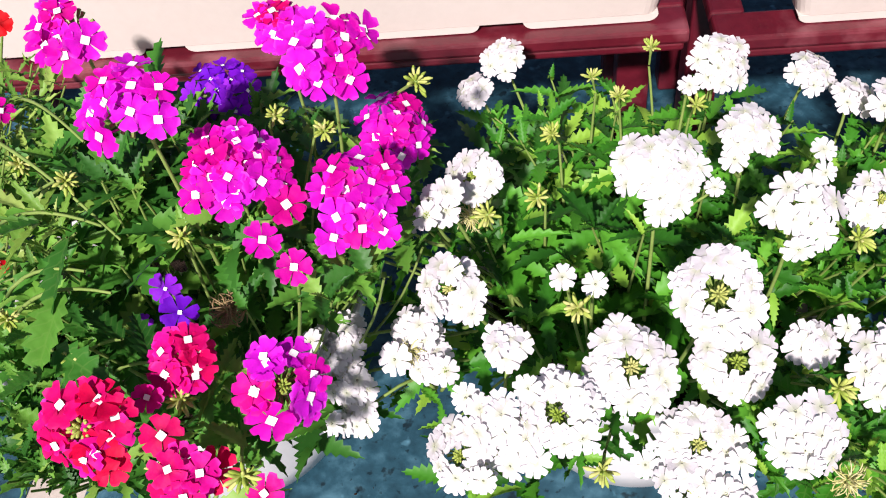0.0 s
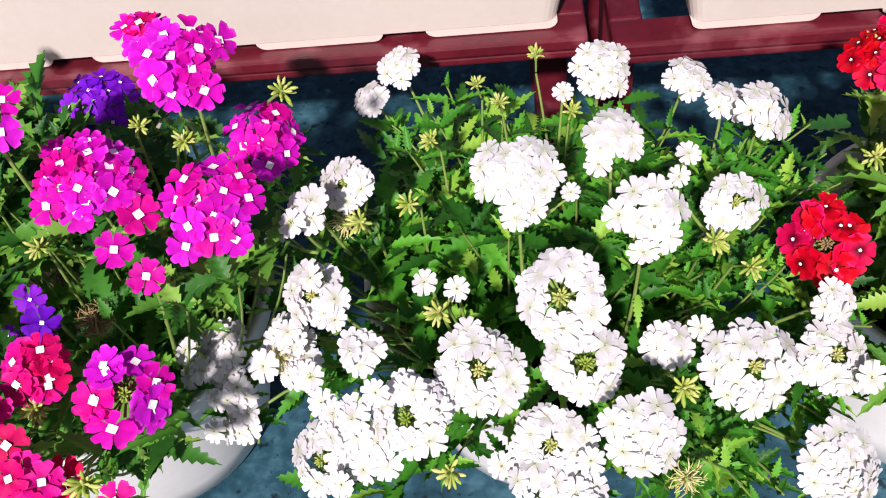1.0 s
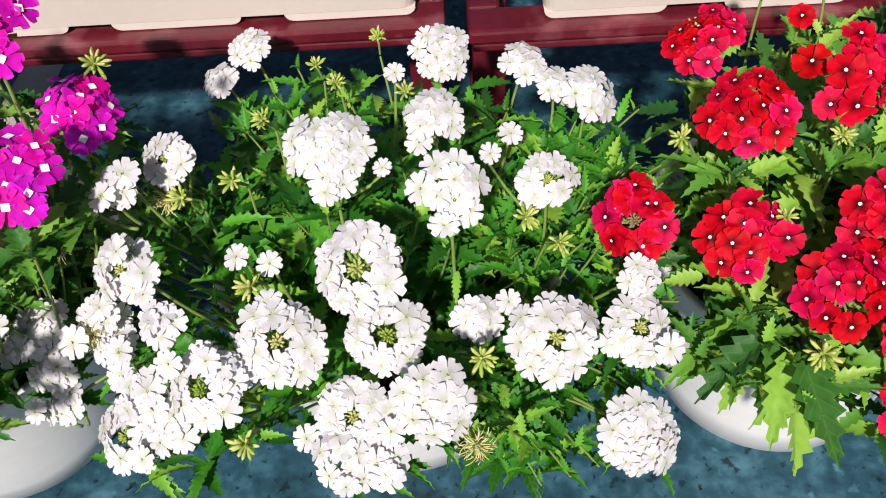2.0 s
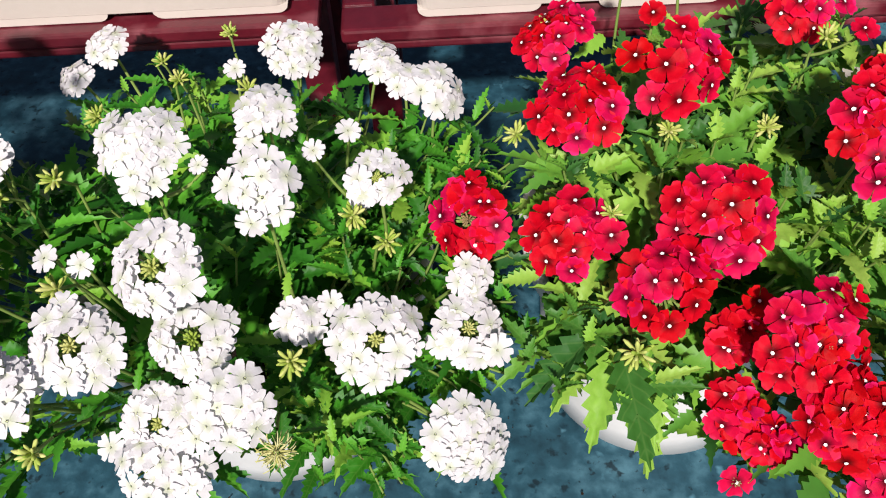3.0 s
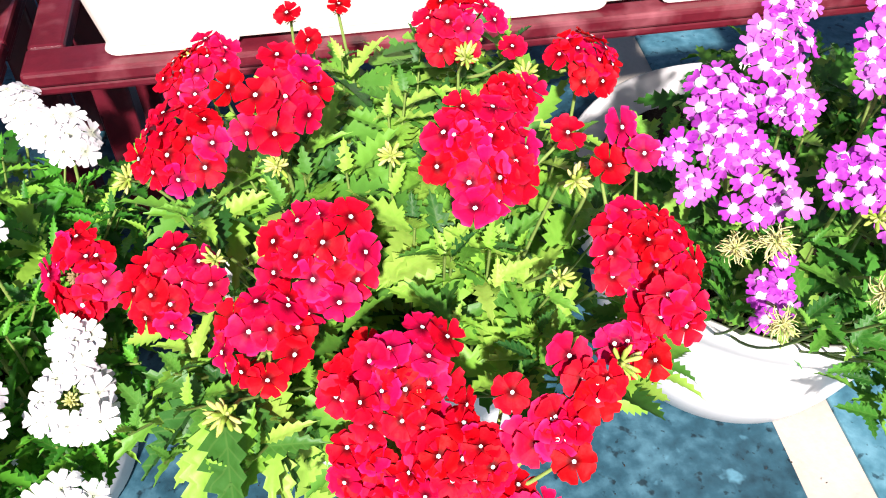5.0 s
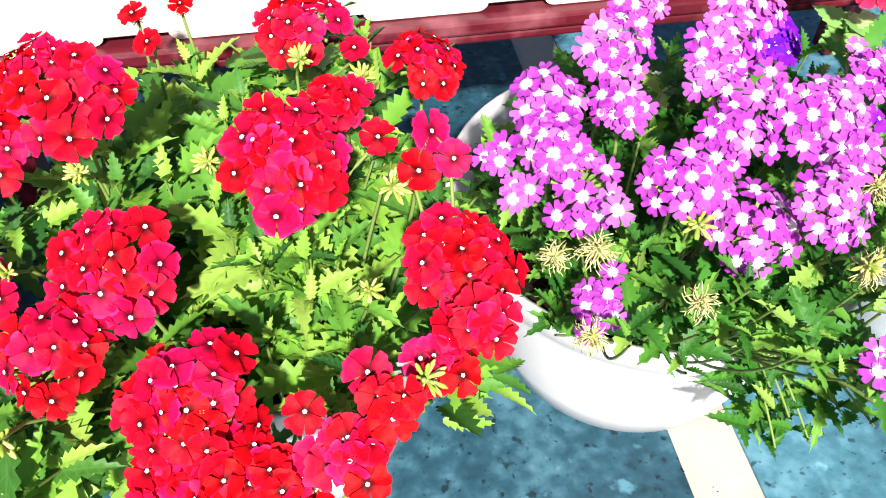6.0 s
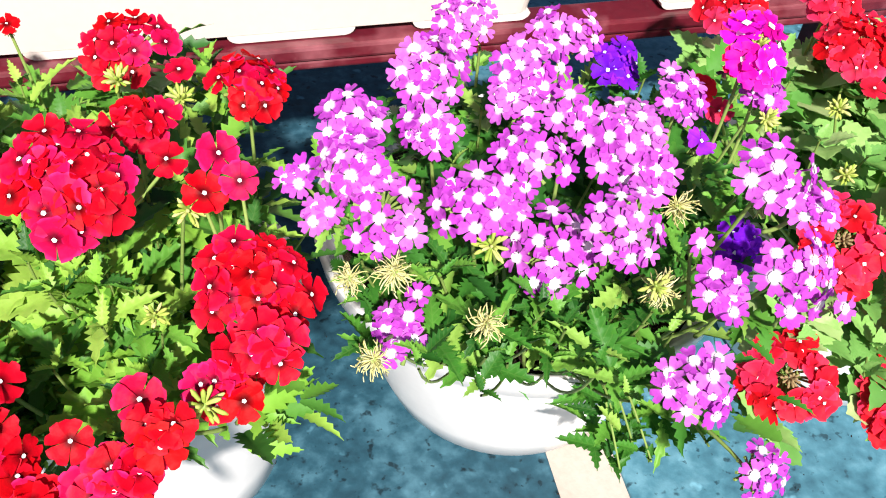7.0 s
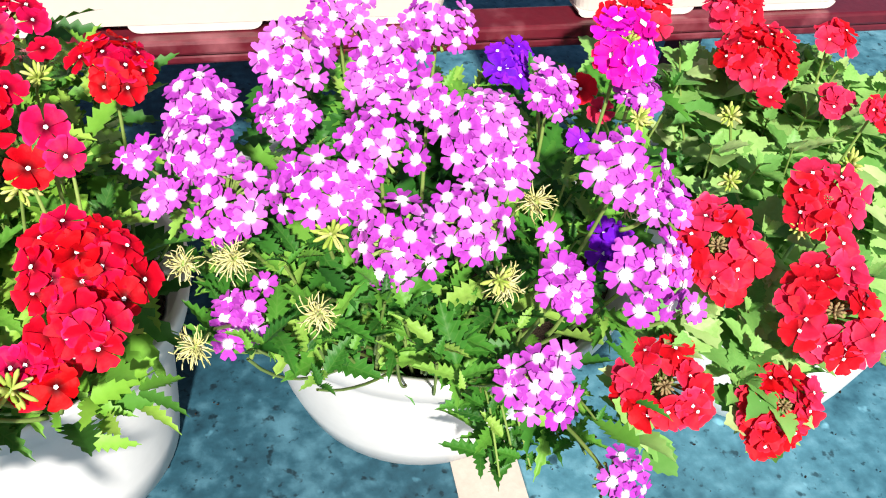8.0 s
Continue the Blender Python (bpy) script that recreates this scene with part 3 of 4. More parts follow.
def potted_plant(label, centre, rim, groups, shoots, buds, key, spent=(), extra_shoots=18, fill=700, stretch=0.030, leaf=1.0, skirt=()):
    """A bowl pot, its soil, every stalk with its flower head, leafy shoots, buds and inner leaves."""
    plant = tagged(new("potted_verbena"), label, "flower pot", "potted verbenas")
    plant.location = (centre[0], centre[1], 0.0035)
    base = Vector((centre[0], centre[1], 0))
    part("pot", pot_mesh(rim, 0.185), plant, pose(0, 0, 0, 0, 0, random.uniform(0, 360)), "round white plastic bowl pot")
    part("soil", soil_mesh(rim, 0.185), plant)
    heads = [spec for _, specs in groups for spec in specs]
    main = [spec for spec in heads if spec[3] > 0.0135] or heads

    back = max(spec[1] for spec in heads) - 0.005

    def canopy(x, y):
        total = weight = 0.0
        for hx, hy, hz, _, _ in main:
            w = 1.0 / ((hx - x) ** 2 + (hy - y) ** 2 + 0.0006)
            total, weight = total + w * hz, weight + w
        return total / weight

    def root_towards(local):
        flat = Vector((local.x, local.y, 0))
        return flat.normalized() * min(rim - 0.035, flat.length * 0.75) + Vector((random.uniform(-0.02, 0.02), random.uniform(-0.02, 0.02), 0.160))

    for kind, specs in groups:
        for spec in specs:
            foot = flower_head(plant, kind, centre, spec)
            near = min((Vector(q[:3]) - Vector(spec[:3]) for q in main if q is not spec), key=lambda v: v.length, default=Vector((9, 9, 9)))
            if spec[3] <= 0.0135 and near.length < 0.045:      # a side floret on its neighbour's stalk
                stem(plant, foot, foot + near * 0.8 - Vector((0, 0, 0.03)), Vector((0, 0, -0.006)), 0.0009, False)
            else:
                stem(plant, foot, root_towards(foot), Vector((foot.x, foot.y, 0)) * 0.12 + Vector((0, 0, 0.02)))
    tips = [Vector(s) for s in shoots]
    for _ in range(extra_shoots * 12):
        if len(tips) >= len(shoots) + extra_shoots:
            break
        hx, hy, hz, hr, _ = random.choice(main)
        x, y = random.gauss(hx, 0.030), random.gauss(hy + 0.012, 0.030)
        if y < back and (x - centre[0]) ** 2 + (y - centre[1]) ** 2 < (rim - 0.005) ** 2 and min((x - h[0]) ** 2 + (y - h[1]) ** 2 - (h[3] * 0.8) ** 2 for h in main) > 0:
            tips.append(Vector((x, y, canopy(x, y) - random.uniform(0.025, 0.05))))
    inner, leaves = bmesh.new(), 0

    def add_leaf(place):
        """The leaves that the camera passes nearest are parts; the rest join the foliage."""
        nonlocal leaves
        leaves += 1
        if leaves <= 300:
            part("leaf", random.choice(LEAVES[key]), plant, place)
        else:
            leaf_fine(inner, place, *random.choice(LEAF_SHAPES[key]))

    tips.sort(key=lambda v: v.y)
    for tip in tips:
        local = tip - base
        lean = Vector((local.x * 1.6, local.y * 1.6 - 0.06, 0.26)).normalized()
        foot = local - lean * 0.055
        trailing = Vector((local.x, local.y)).length > rim and local.z < 0.26
        rim_point = Vector((local.x, local.y, 0)).normalized() * (rim - 0.014) + Vector((0, 0, 0.200))
        if trailing:
            stem(plant, local, rim_point, Vector((0, 0, 0.008)), 0.0008, False)
            stem(plant, rim_point, rim_point * 0.8 - Vector((0, 0, 0.01)), Vector(), 0.0008, False)
        else:
            stem(plant, local, root_towards(foot), Vector((foot.x, foot.y, 0)) * 0.12, 0.0008)
        spin = random.uniform(0, 3.14)
        small = 0.75 if Vector((local.x, local.y)).length > rim + 0.02 else 1.0
        for k in range(4):
            at = local - lean * (0.004 + 0.0135 * k)
            for half in (0, 1):
                heading = spin + half * math.pi + k * math.pi / 2 + random.uniform(-0.3, 0.3)
                rise = (1.05, 0.65, 0.35, 0.10)[k] + random.uniform(-0.25, 0.25)
                if local.y + base.y > 0.56 and math.sin(heading) > 0.1:
                    continue
                length = small * leaf * (0.016, 0.029, 0.038, 0.042)[k] * random.uniform(0.8, 1.2)
                add_leaf(leaf_place(at, heading, rise, length, random.uniform(-0.4, 0.4)))
        if trailing:
            for k in range(6):
                at = foot.lerp(rim_point, (k // 2 + 0.3) / 3)
                add_leaf(leaf_place(at, random.uniform(0, 6.28), random.uniform(-0.3, 0.5), leaf * random.uniform(0.020, 0.034), random.uniform(-0.4, 0.4)))
    for spec in buds:
        local = Vector(spec) - base
        lean = Vector((local.x, local.y - 0.08, 0.22)).normalized()
        bud_cluster(plant, facing(local, lean, random.uniform(0, 6.28), random.uniform(0.6, 0.85)), random.randint(15, 24))
        stem(plant, local - lean * 0.016, root_towards(local), Vector((0, 0, 0.02)), 0.0010)
    for spec in spent:
        local = Vector(spec) - base
        lean = Vector((local.x, local.y - 0.10, 0.20)).normalized()
        spent_head(plant, facing(local, lean, random.uniform(0, 6.28), random.uniform(0.62, 0.82)))
        stem(plant, local - lean * 0.019, root_towards(local), Vector((0, 0, 0.02)), 0.0010)
    for k in range(fill):
        if k % 4 == 0:
            angle, reach = random.uniform(0, 6.28), (rim - 0.025) * math.sqrt(random.random())
            x, y = centre[0] + reach * math.cos(angle), centre[1] + reach * math.sin(angle)
        else:
            hx, hy, hz, hr, _ = random.choice(main)
            outside = (hx - centre[0]) ** 2 + (hy - centre[1]) ** 2 > (rim + 0.01) ** 2
            if outside and k % 3:
                continue
            wide = 0.008 if outside else stretch
            x, y = random.gauss(hx, wide), random.gauss(hy + 0.015, wide)
        if y > back + 0.02 or ((x - centre[0]) ** 2 + (y - centre[1]) ** 2 > (rim - 0.01) ** 2 and min((x - q[0]) ** 2 + (y - q[1]) ** 2 - (q[3] * 0.8) ** 2 for q in main) > 0):
            continue
        top = canopy(x, y) - 0.045
        deep = 0.09 if (x - centre[0]) ** 2 + (y - centre[1]) ** 2 < (rim - 0.01) ** 2 else 0.024
        z = random.uniform(max(0.185, top - deep), max(0.20, top))
        leaf_bm(inner, leaf_place(Vector((x, y, z)) - base, random.uniform(0, 6.28), random.uniform(-0.3, 0.7), (leaf if deep > 0.05 else 0.75 * leaf) * random.uniform(0.024, 0.042), random.uniform(-0.7, 0.7)), *LEAF_SHAPES[key][k % 4])
    for low, high, count in skirt:
        for _ in range(count):      # short leafy shoots hanging over the rim
            angle, reach = radians(random.uniform(low, high)), rim * random.uniform(0.55, 1.02)
            tip = Vector((reach * math.cos(angle), reach * math.sin(angle), random.uniform(0.20, 0.30) - 0.25 * max(0.0, reach - 0.85 * rim)))
            lean = Vector((math.cos(angle) * 0.5, math.sin(angle) * 0.5, 0.8)).normalized()
            spin = random.uniform(0, 3.14)
            for k in range(4):
                for half in (0, 1):
                    heading = spin + half * math.pi + k * math.pi / 2 + random.uniform(-0.3, 0.3)
                    length = leaf * (0.018, 0.032, 0.042, 0.048)[k] * random.uniform(0.8, 1.2)
                    leaf_bm(inner, leaf_place(tip - lean * (0.004 + 0.012 * k), heading, (1.0, 0.6, 0.3, 0.0)[k] + random.uniform(-0.25, 0.25), length, random.uniform(-0.4, 0.4)), *LEAF_SHAPES[key][k])
    foliage = part("foliage", as_mesh("foliage", inner, FILL[key], smooth=True), plant)
    tagged(foliage, "dense toothed inner leaves", kind="stuff")
    return plant


# ---- flower heads: x, y, z, radius, opening; shoots and buds: x, y, z ----
MAG_HEADS = [
    (-0.171, 0.364, 0.472, 0.0237, 0.3), (-0.12, 0.305, 0.47, 0.0253, 0.3), (-0.038, 0.364, 0.452, 0.0279, 0.2),
    (-0.082, 0.412, 0.435, 0.0181, 0.3), (-0.08, 0.304, 0.429, 0.028, 0.2), (-0.017, 0.377, 0.39, 0.0245, 0.2),
    (-0.023, 0.304, 0.412, 0.0261, 0.3), (-0.068, 0.28, 0.404, 0.0103, 0), (-0.054, 0.273, 0.392, 0.0109, 0),
    (-0.058, 0.296, 0.411, 0.0109, 0), (-0.036, 0.286, 0.398, 0.012, 0), (-0.012, 0.291, 0.397, 0.012, 0),
    (-0.046, 0.209, 0.39, 0.0226, 0.5),
]
MAG_CRIM = [
    (-0.134, 0.188, 0.387, 0.0226, 0.9), (-0.126, 0.181, 0.366, 0.0116, 0), (-0.106, 0.231, 0.374, 0.0182, 0.5), (-0.116, 0.211, 0.374, 0.0078, 0),
    (-0.104, 0.194, 0.371, 0.0117, 0), (-0.09, 0.175, 0.367, 0.0158, 0.5), (-0.082, 0.185, 0.356, 0.0118, 0), (-0.064, 0.184, 0.336, 0.0105, 0),
]
MAG_VIOL = [
    (-0.132, 0.414, 0.388, 0.027, 0), (-0.122, 0.269, 0.36, 0.0105, 0), (-0.134, 0.283, 0.362, 0.009, 0),
    (-0.146, 0.268, 0.35, 0.007, 0),
]
MAG_FAR = [
    (-0.277, 0.365, 0.34, 0.012, 0.3), (-0.298, 0.476, 0.4, 0.01, 0), (-0.268, 0.328, 0.33, 0.008, 0),
]
MAG_FARMAG = [
    (-0.255, 0.386, 0.4, 0.0105, 0),
]
WHT_HEADS = [
    (0.028, 0.546, 0.305, 0.0188, 0), (0.007, 0.525, 0.292, 0.0162, 0.3), (0.178, 0.492, 0.337, 0.0235, 0.3),
    (0.15, 0.447, 0.352, 0.0085, 0), (0.179, 0.393, 0.365, 0.0213, 0), (0.168, 0.38, 0.355, 0.011, 0),
    (0.236, 0.486, 0.331, 0.0188, 0), (0.254, 0.458, 0.333, 0.0159, 0), (0.275, 0.438, 0.341, 0.0202, 0),
    (0.221, 0.399, 0.342, 0.008, 0), (0.122, 0.341, 0.386, 0.0269, 0.35), (0.187, 0.311, 0.384, 0.0232, 0.2),
    (0.208, 0.356, 0.366, 0.0073, 0), (0.24, 0.353, 0.349, 0.0192, 0.6), (0.151, 0.343, 0.37, 0.006, 0),
    (0.022, 0.37, 0.356, 0.0182, 0.5), (0.008, 0.337, 0.37, 0.0141, 0.4), (-0.013, 0.333, 0.352, 0.0082, 0),
    (0.013, 0.295, 0.347, 0.0203, 0.5),
]
WHT_MIDDLE = [
    (-0.01, 0.294, 0.308, 0.0173, 0), (-0.022, 0.283, 0.303, 0.0108, 0), (-0.064, 0.303, 0.284, 0.0183, 0.3),
    (-0.06, 0.289, 0.266, 0.0178, 0.4), (-0.055, 0.277, 0.245, 0.016, 0), (-0.07, 0.29, 0.303, 0.0097, 0),
    (0.046, 0.255, 0.353, 0.0122, 0.5), (0.073, 0.305, 0.344, 0.0084, 0), (0.09, 0.304, 0.339, 0.0091, 0),
    (0.105, 0.245, 0.352, 0.0258, 0.7), (0.181, 0.216, 0.341, 0.0222, 0.2), (0.138, 0.227, 0.311, 0.0224, 0.7),
]
WHT_FRONT = [
    (0.144, 0.269, 0.377, 0.0249, 0.8), (0.156, 0.256, 0.34, 0.0233, 0.8),
    (0.157, 0.221, 0.308, 0.0094, 0), (0.07, 0.223, 0.345, 0.0233, 0.65), (0.083, 0.232, 0.343, 0.0119, 0),
    (0.039, 0.223, 0.337, 0.0163, 0.3), (0.02, 0.222, 0.303, 0.022, 0.65), (0.053, 0.211, 0.327, 0.0157, 0),
    (0.069, 0.238, 0.349, 0.0108, 0), (0.201, 0.284, 0.315, 0.0143, 0.5), (0.217, 0.29, 0.321, 0.0089, 0),
    (0.241, 0.268, 0.319, 0.027, 0.7), (0.288, 0.285, 0.303, 0.024, 0.7), (0.29, 0.309, 0.316, 0.0146, 0),
    (0.302, 0.273, 0.3, 0.01, 0), (0.287, 0.232, 0.278, 0.0261, 0.3), (0.134, 0.21, 0.3, 0.0201, 0.4),
    (0.113, 0.222, 0.299, 0.0103, 0), (0.154, 0.207, 0.297, 0.0128, 0), (0.034, 0.208, 0.305, 0.0112, 0),
    (-0.0, 0.276, 0.307, 0.0143, 0.4),
    (0.001, 0.327, 0.369, 0.0097, 0.3), (0.033, 0.365, 0.355, 0.0104, 0), (0.016, 0.297, 0.359, 0.0118, 0),
    (-0.007, 0.285, 0.32, 0.0124, 0.3), (-0.017, 0.272, 0.314, 0.0104, 0), (0.012, 0.262, 0.319, 0.012, 0.3),
    (0.026, 0.283, 0.341, 0.0095, 0), (-0.057, 0.312, 0.283, 0.0123, 0.3), (-0.072, 0.29, 0.282, 0.0127, 0),
    (-0.047, 0.285, 0.263, 0.0123, 0), (-0.067, 0.269, 0.246, 0.011, 0), (-0.046, 0.272, 0.244, 0.011, 0),
    (0.075, 0.231, 0.357, 0.0084, 0), (0.057, 0.23, 0.356, 0.0079, 0), (0.026, 0.237, 0.335, 0.01, 0),
]
RED_HEADS = [
    (0.345, 0.469, 0.36, 0.0255, 0.4), (0.346, 0.371, 0.382, 0.0255, 0.3), (0.395, 0.371, 0.406, 0.0273, 0.2),
    (0.288, 0.34, 0.328, 0.0248, 0.55), (0.34, 0.31, 0.346, 0.0242, 0.35), (0.36, 0.308, 0.348, 0.0106, 0),
    (0.409, 0.299, 0.368, 0.0283, 0.4), (0.382, 0.275, 0.345, 0.0245, 0.2), (0.447, 0.236, 0.35, 0.0293, 0.2),
    (0.428, 0.273, 0.337, 0.0108, 0), (0.418, 0.263, 0.321, 0.0143, 0.3),
]
RED_TRAIL = [
    (0.457, 0.214, 0.327, 0.0246, 0.2), (0.474, 0.212, 0.326, 0.015, 0), (0.42, 0.239, 0.292, 0.0173, 0.2),
    (0.434, 0.225, 0.287, 0.0143, 0.2), (0.418, 0.211, 0.271, 0.0116, 0.3), (0.484, 0.198, 0.296, 0.0239, 0.3),
    (0.486, 0.234, 0.345, 0.0115, 0), (0.493, 0.216, 0.332, 0.009, 0), (0.487, 0.324, 0.4, 0.0294, 0.3),
    (0.516, 0.385, 0.383, 0.0149, 0),
]
RED_FAR = [
    (0.398, 0.533, 0.349, 0.0094, 0), (0.431, 0.509, 0.367, 0.0069, 0), (0.411, 0.491, 0.355, 0.0103, 0),
    (0.5, 0.471, 0.374, 0.0255, 0.3), (0.527, 0.451, 0.366, 0.0085, 0), (0.563, 0.425, 0.374, 0.0225, 0.3),
    (0.51, 0.377, 0.387, 0.0141, 0), (0.528, 0.334, 0.398, 0.0093, 0), (0.55, 0.328, 0.403, 0.0092, 0),
    (0.543, 0.315, 0.393, 0.0101, 0), (0.558, 0.316, 0.397, 0.0091, 0.3),
]
RED_SIDE = [
    (0.561, 0.288, 0.362, 0.0273, 0.2), (0.563, 0.259, 0.356, 0.0148, 0), (0.545, 0.253, 0.347, 0.0178, 0.2),
    (0.512, 0.244, 0.352, 0.011, 0), (0.52, 0.229, 0.35, 0.0126, 0), (0.505, 0.219, 0.339, 0.0131, 0.2),
    (0.507, 0.208, 0.329, 0.0089, 0), (0.488, 0.219, 0.332, 0.0127, 0.2), (0.551, 0.243, 0.343, 0.0084, 0),
]
PUR_HEADS = [
    (0.681, 0.433, 0.399, 0.0203, 0.3), (0.727, 0.4, 0.408, 0.0211, 0.2), (0.654, 0.388, 0.4, 0.0224, 0.3),
    (0.695, 0.359, 0.416, 0.0201, 0.2), (0.69, 0.345, 0.406, 0.0189, 0.2), (0.609, 0.352, 0.397, 0.0206, 0.2),
    (0.645, 0.352, 0.389, 0.0161, 0.2), (0.581, 0.335, 0.381, 0.0114, 0), (0.605, 0.33, 0.39, 0.0195, 0.2),
    (0.615, 0.313, 0.378, 0.0233, 0.2), (0.591, 0.321, 0.369, 0.0109, 0),
]
PUR_FRONT = [
    (0.651, 0.292, 0.395, 0.0194, 0.2), (0.628, 0.296, 0.376, 0.0081, 0), (0.684, 0.308, 0.403, 0.0215, 0.2),
    (0.735, 0.317, 0.4, 0.0257, 0.2), (0.778, 0.355, 0.394, 0.0156, 0.2), (0.688, 0.283, 0.371, 0.0247, 0.25),
    (0.719, 0.274, 0.389, 0.0216, 0.2), (0.67, 0.298, 0.383, 0.0145, 0), (0.71, 0.335, 0.405, 0.0142, 0),
    (0.777, 0.375, 0.395, 0.0092, 0), (0.74, 0.302, 0.393, 0.0149, 0),
]
PUR_SIDE = [
    (0.827, 0.36, 0.39, 0.0162, 0.4), (0.786, 0.274, 0.41, 0.0215, 0.2), (0.799, 0.264, 0.397, 0.0133, 0),
    (0.798, 0.251, 0.371, 0.0223, 0.2), (0.808, 0.234, 0.364, 0.0086, 0), (0.751, 0.244, 0.376, 0.0143, 0.4),
    (0.754, 0.235, 0.37, 0.0083, 0), (0.749, 0.265, 0.382, 0.0076, 0), (0.785, 0.238, 0.361, 0.0091, 0),
    (0.743, 0.22, 0.341, 0.0211, 0.2), (0.618, 0.274, 0.337, 0.0161, 0.2), (0.631, 0.292, 0.34, 0.0071, 0),
    (0.79, 0.209, 0.272, 0.0193, 0.3),
]
PUR_VIOL = [
    (0.793, 0.463, 0.345, 0.019, 0.3), (0.805, 0.305, 0.335, 0.015, 0), (0.805, 0.371, 0.35, 0.012, 0),
]
PUR_MAG = [
    (0.813, 0.36, 0.418, 0.0205, 0.9),
]
SCA_HEADS = [
    (0.893, 0.515, 0.353, 0.0256, 0.2), (0.967, 0.467, 0.347, 0.0295, 0.3), (0.96, 0.503, 0.36, 0.0217, 0.2),
    (1.019, 0.465, 0.356, 0.016, 0), (0.96, 0.431, 0.331, 0.0103, 0), (1.002, 0.421, 0.334, 0.0132, 0),
    (1.014, 0.395, 0.343, 0.0127, 0), (0.93, 0.317, 0.345, 0.0231, 0.3), (0.934, 0.298, 0.329, 0.0109, 0),
    (0.864, 0.304, 0.33, 0.0272, 0.7),
]
SCA_FRONT = [
    (0.881, 0.294, 0.326, 0.013, 0), (0.869, 0.289, 0.311, 0.0119, 0), (0.92, 0.267, 0.312, 0.0312, 0.75),
    (0.933, 0.251, 0.309, 0.0116, 0), (0.837, 0.266, 0.264, 0.028, 0.9), (0.911, 0.255, 0.247, 0.026, 0.6),
    (0.899, 0.246, 0.233, 0.0127, 0), (0.808, 0.392, 0.37, 0.0106, 0), (0.818, 0.382, 0.362, 0.0087, 0),
]
MAG_SHOOTS = [
    (-0.192, 0.268, 0.361), (-0.205, 0.3, 0.374), (-0.225, 0.35, 0.39), (-0.12, 0.301, 0.386),
    (-0.038, 0.266, 0.374), (-0.172, 0.249, 0.353), (-0.093, 0.233, 0.348), (-0.161, 0.295, 0.366),
    (-0.147, 0.333, 0.391), (-0.2, 0.255, 0.36), (-0.061, 0.369, 0.397), (-0.013, 0.277, 0.378),
    (-0.069, 0.192, 0.347), (-0.177, 0.227, 0.351),
]
MAG_BUDS = [
    (-0.007, 0.392, 0.406), (-0.078, 0.361, 0.411), (-0.116, 0.291, 0.394), (-0.164, 0.237, 0.367),
    (-0.153, 0.199, 0.364), (-0.108, 0.221, 0.357), (-0.064, 0.179, 0.366), (-0.048, 0.346, 0.413),
    (-0.11, 0.187, 0.354),
]
MAG_LOW = [
    (-0.209, 0.223, 0.334), (-0.197, 0.199, 0.33), (-0.179, 0.189, 0.328), (-0.223, 0.253, 0.34),
    (-0.206, 0.239, 0.335), (-0.167, 0.203, 0.325), (-0.17, 0.26, 0.331), (-0.196, 0.269, 0.339),
    (-0.092, 0.278, 0.349), (-0.189, 0.343, 0.379), (-0.161, 0.326, 0.365), (-0.175, 0.186, 0.327),
    (-0.185, 0.184, 0.328), (-0.164, 0.187, 0.326), (-0.157, 0.194, 0.325), (-0.172, 0.193, 0.326),
    (-0.183, 0.192, 0.328), (-0.166, 0.184, 0.326), (0.0, 0.312, 0.36), (-0.061, 0.214, 0.333),
]
MAG_LOW2 = [
    (-0.226, 0.259, 0.341), (-0.215, 0.241, 0.337), (-0.217, 0.228, 0.335), (-0.215, 0.254, 0.339),
    (-0.198, 0.187, 0.33), (-0.194, 0.206, 0.33), (-0.208, 0.204, 0.332), (-0.152, 0.187, 0.325),
    (-0.139, 0.19, 0.323), (-0.211, 0.216, 0.333),
]
WHT_SHOOTS = [
    (0.106, 0.492, 0.314), (0.09, 0.353, 0.328), (0.054, 0.294, 0.316), (0.156, 0.386, 0.33),
    (0.117, 0.339, 0.338), (0.22, 0.335, 0.321), (0.226, 0.312, 0.315), (0.197, 0.26, 0.313),
    (0.204, 0.239, 0.31), (0.046, 0.442, 0.315), (0.057, 0.49, 0.307), (-0.002, 0.362, 0.316),
    (0.167, 0.341, 0.33), (0.265, 0.44, 0.316), (0.298, 0.4, 0.315), (0.028, 0.353, 0.32),
    (0.223, 0.217, 0.306),
]
WHT_BUDS = [
    (0.059, 0.367, 0.339), (0.133, 0.511, 0.333), (0.155, 0.445, 0.338), (0.093, 0.483, 0.332),
    (0.109, 0.46, 0.335), (0.067, 0.424, 0.336), (0.245, 0.322, 0.331), (0.202, 0.25, 0.329),
    (0.227, 0.335, 0.338), (0.091, 0.206, 0.325), (0.081, 0.291, 0.336), (0.031, 0.355, 0.338),
]
WHT_SPENT = [
    (0.021, 0.358, 0.333), (-0.044, 0.337, 0.315), (0.199, 0.207, 0.321), (-0.009, 0.279, 0.311),
]
WHT_LOW = [
    (0.21, 0.252, 0.286), (0.227, 0.24, 0.282), (0.245, 0.248, 0.277), (0.21, 0.225, 0.286),
    (0.253, 0.228, 0.272), (0.199, 0.27, 0.29), (0.233, 0.266, 0.281), (0.206, 0.265, 0.288),
    (0.214, 0.237, 0.285), (0.235, 0.256, 0.28), (0.075, 0.22, 0.289), (0.05, 0.268, 0.293),
    (0.004, 0.279, 0.282), (0.094, 0.271, 0.295), (0.11, 0.249, 0.291), (-0.027, 0.333, 0.281),
    (-0.051, 0.335, 0.278),
]
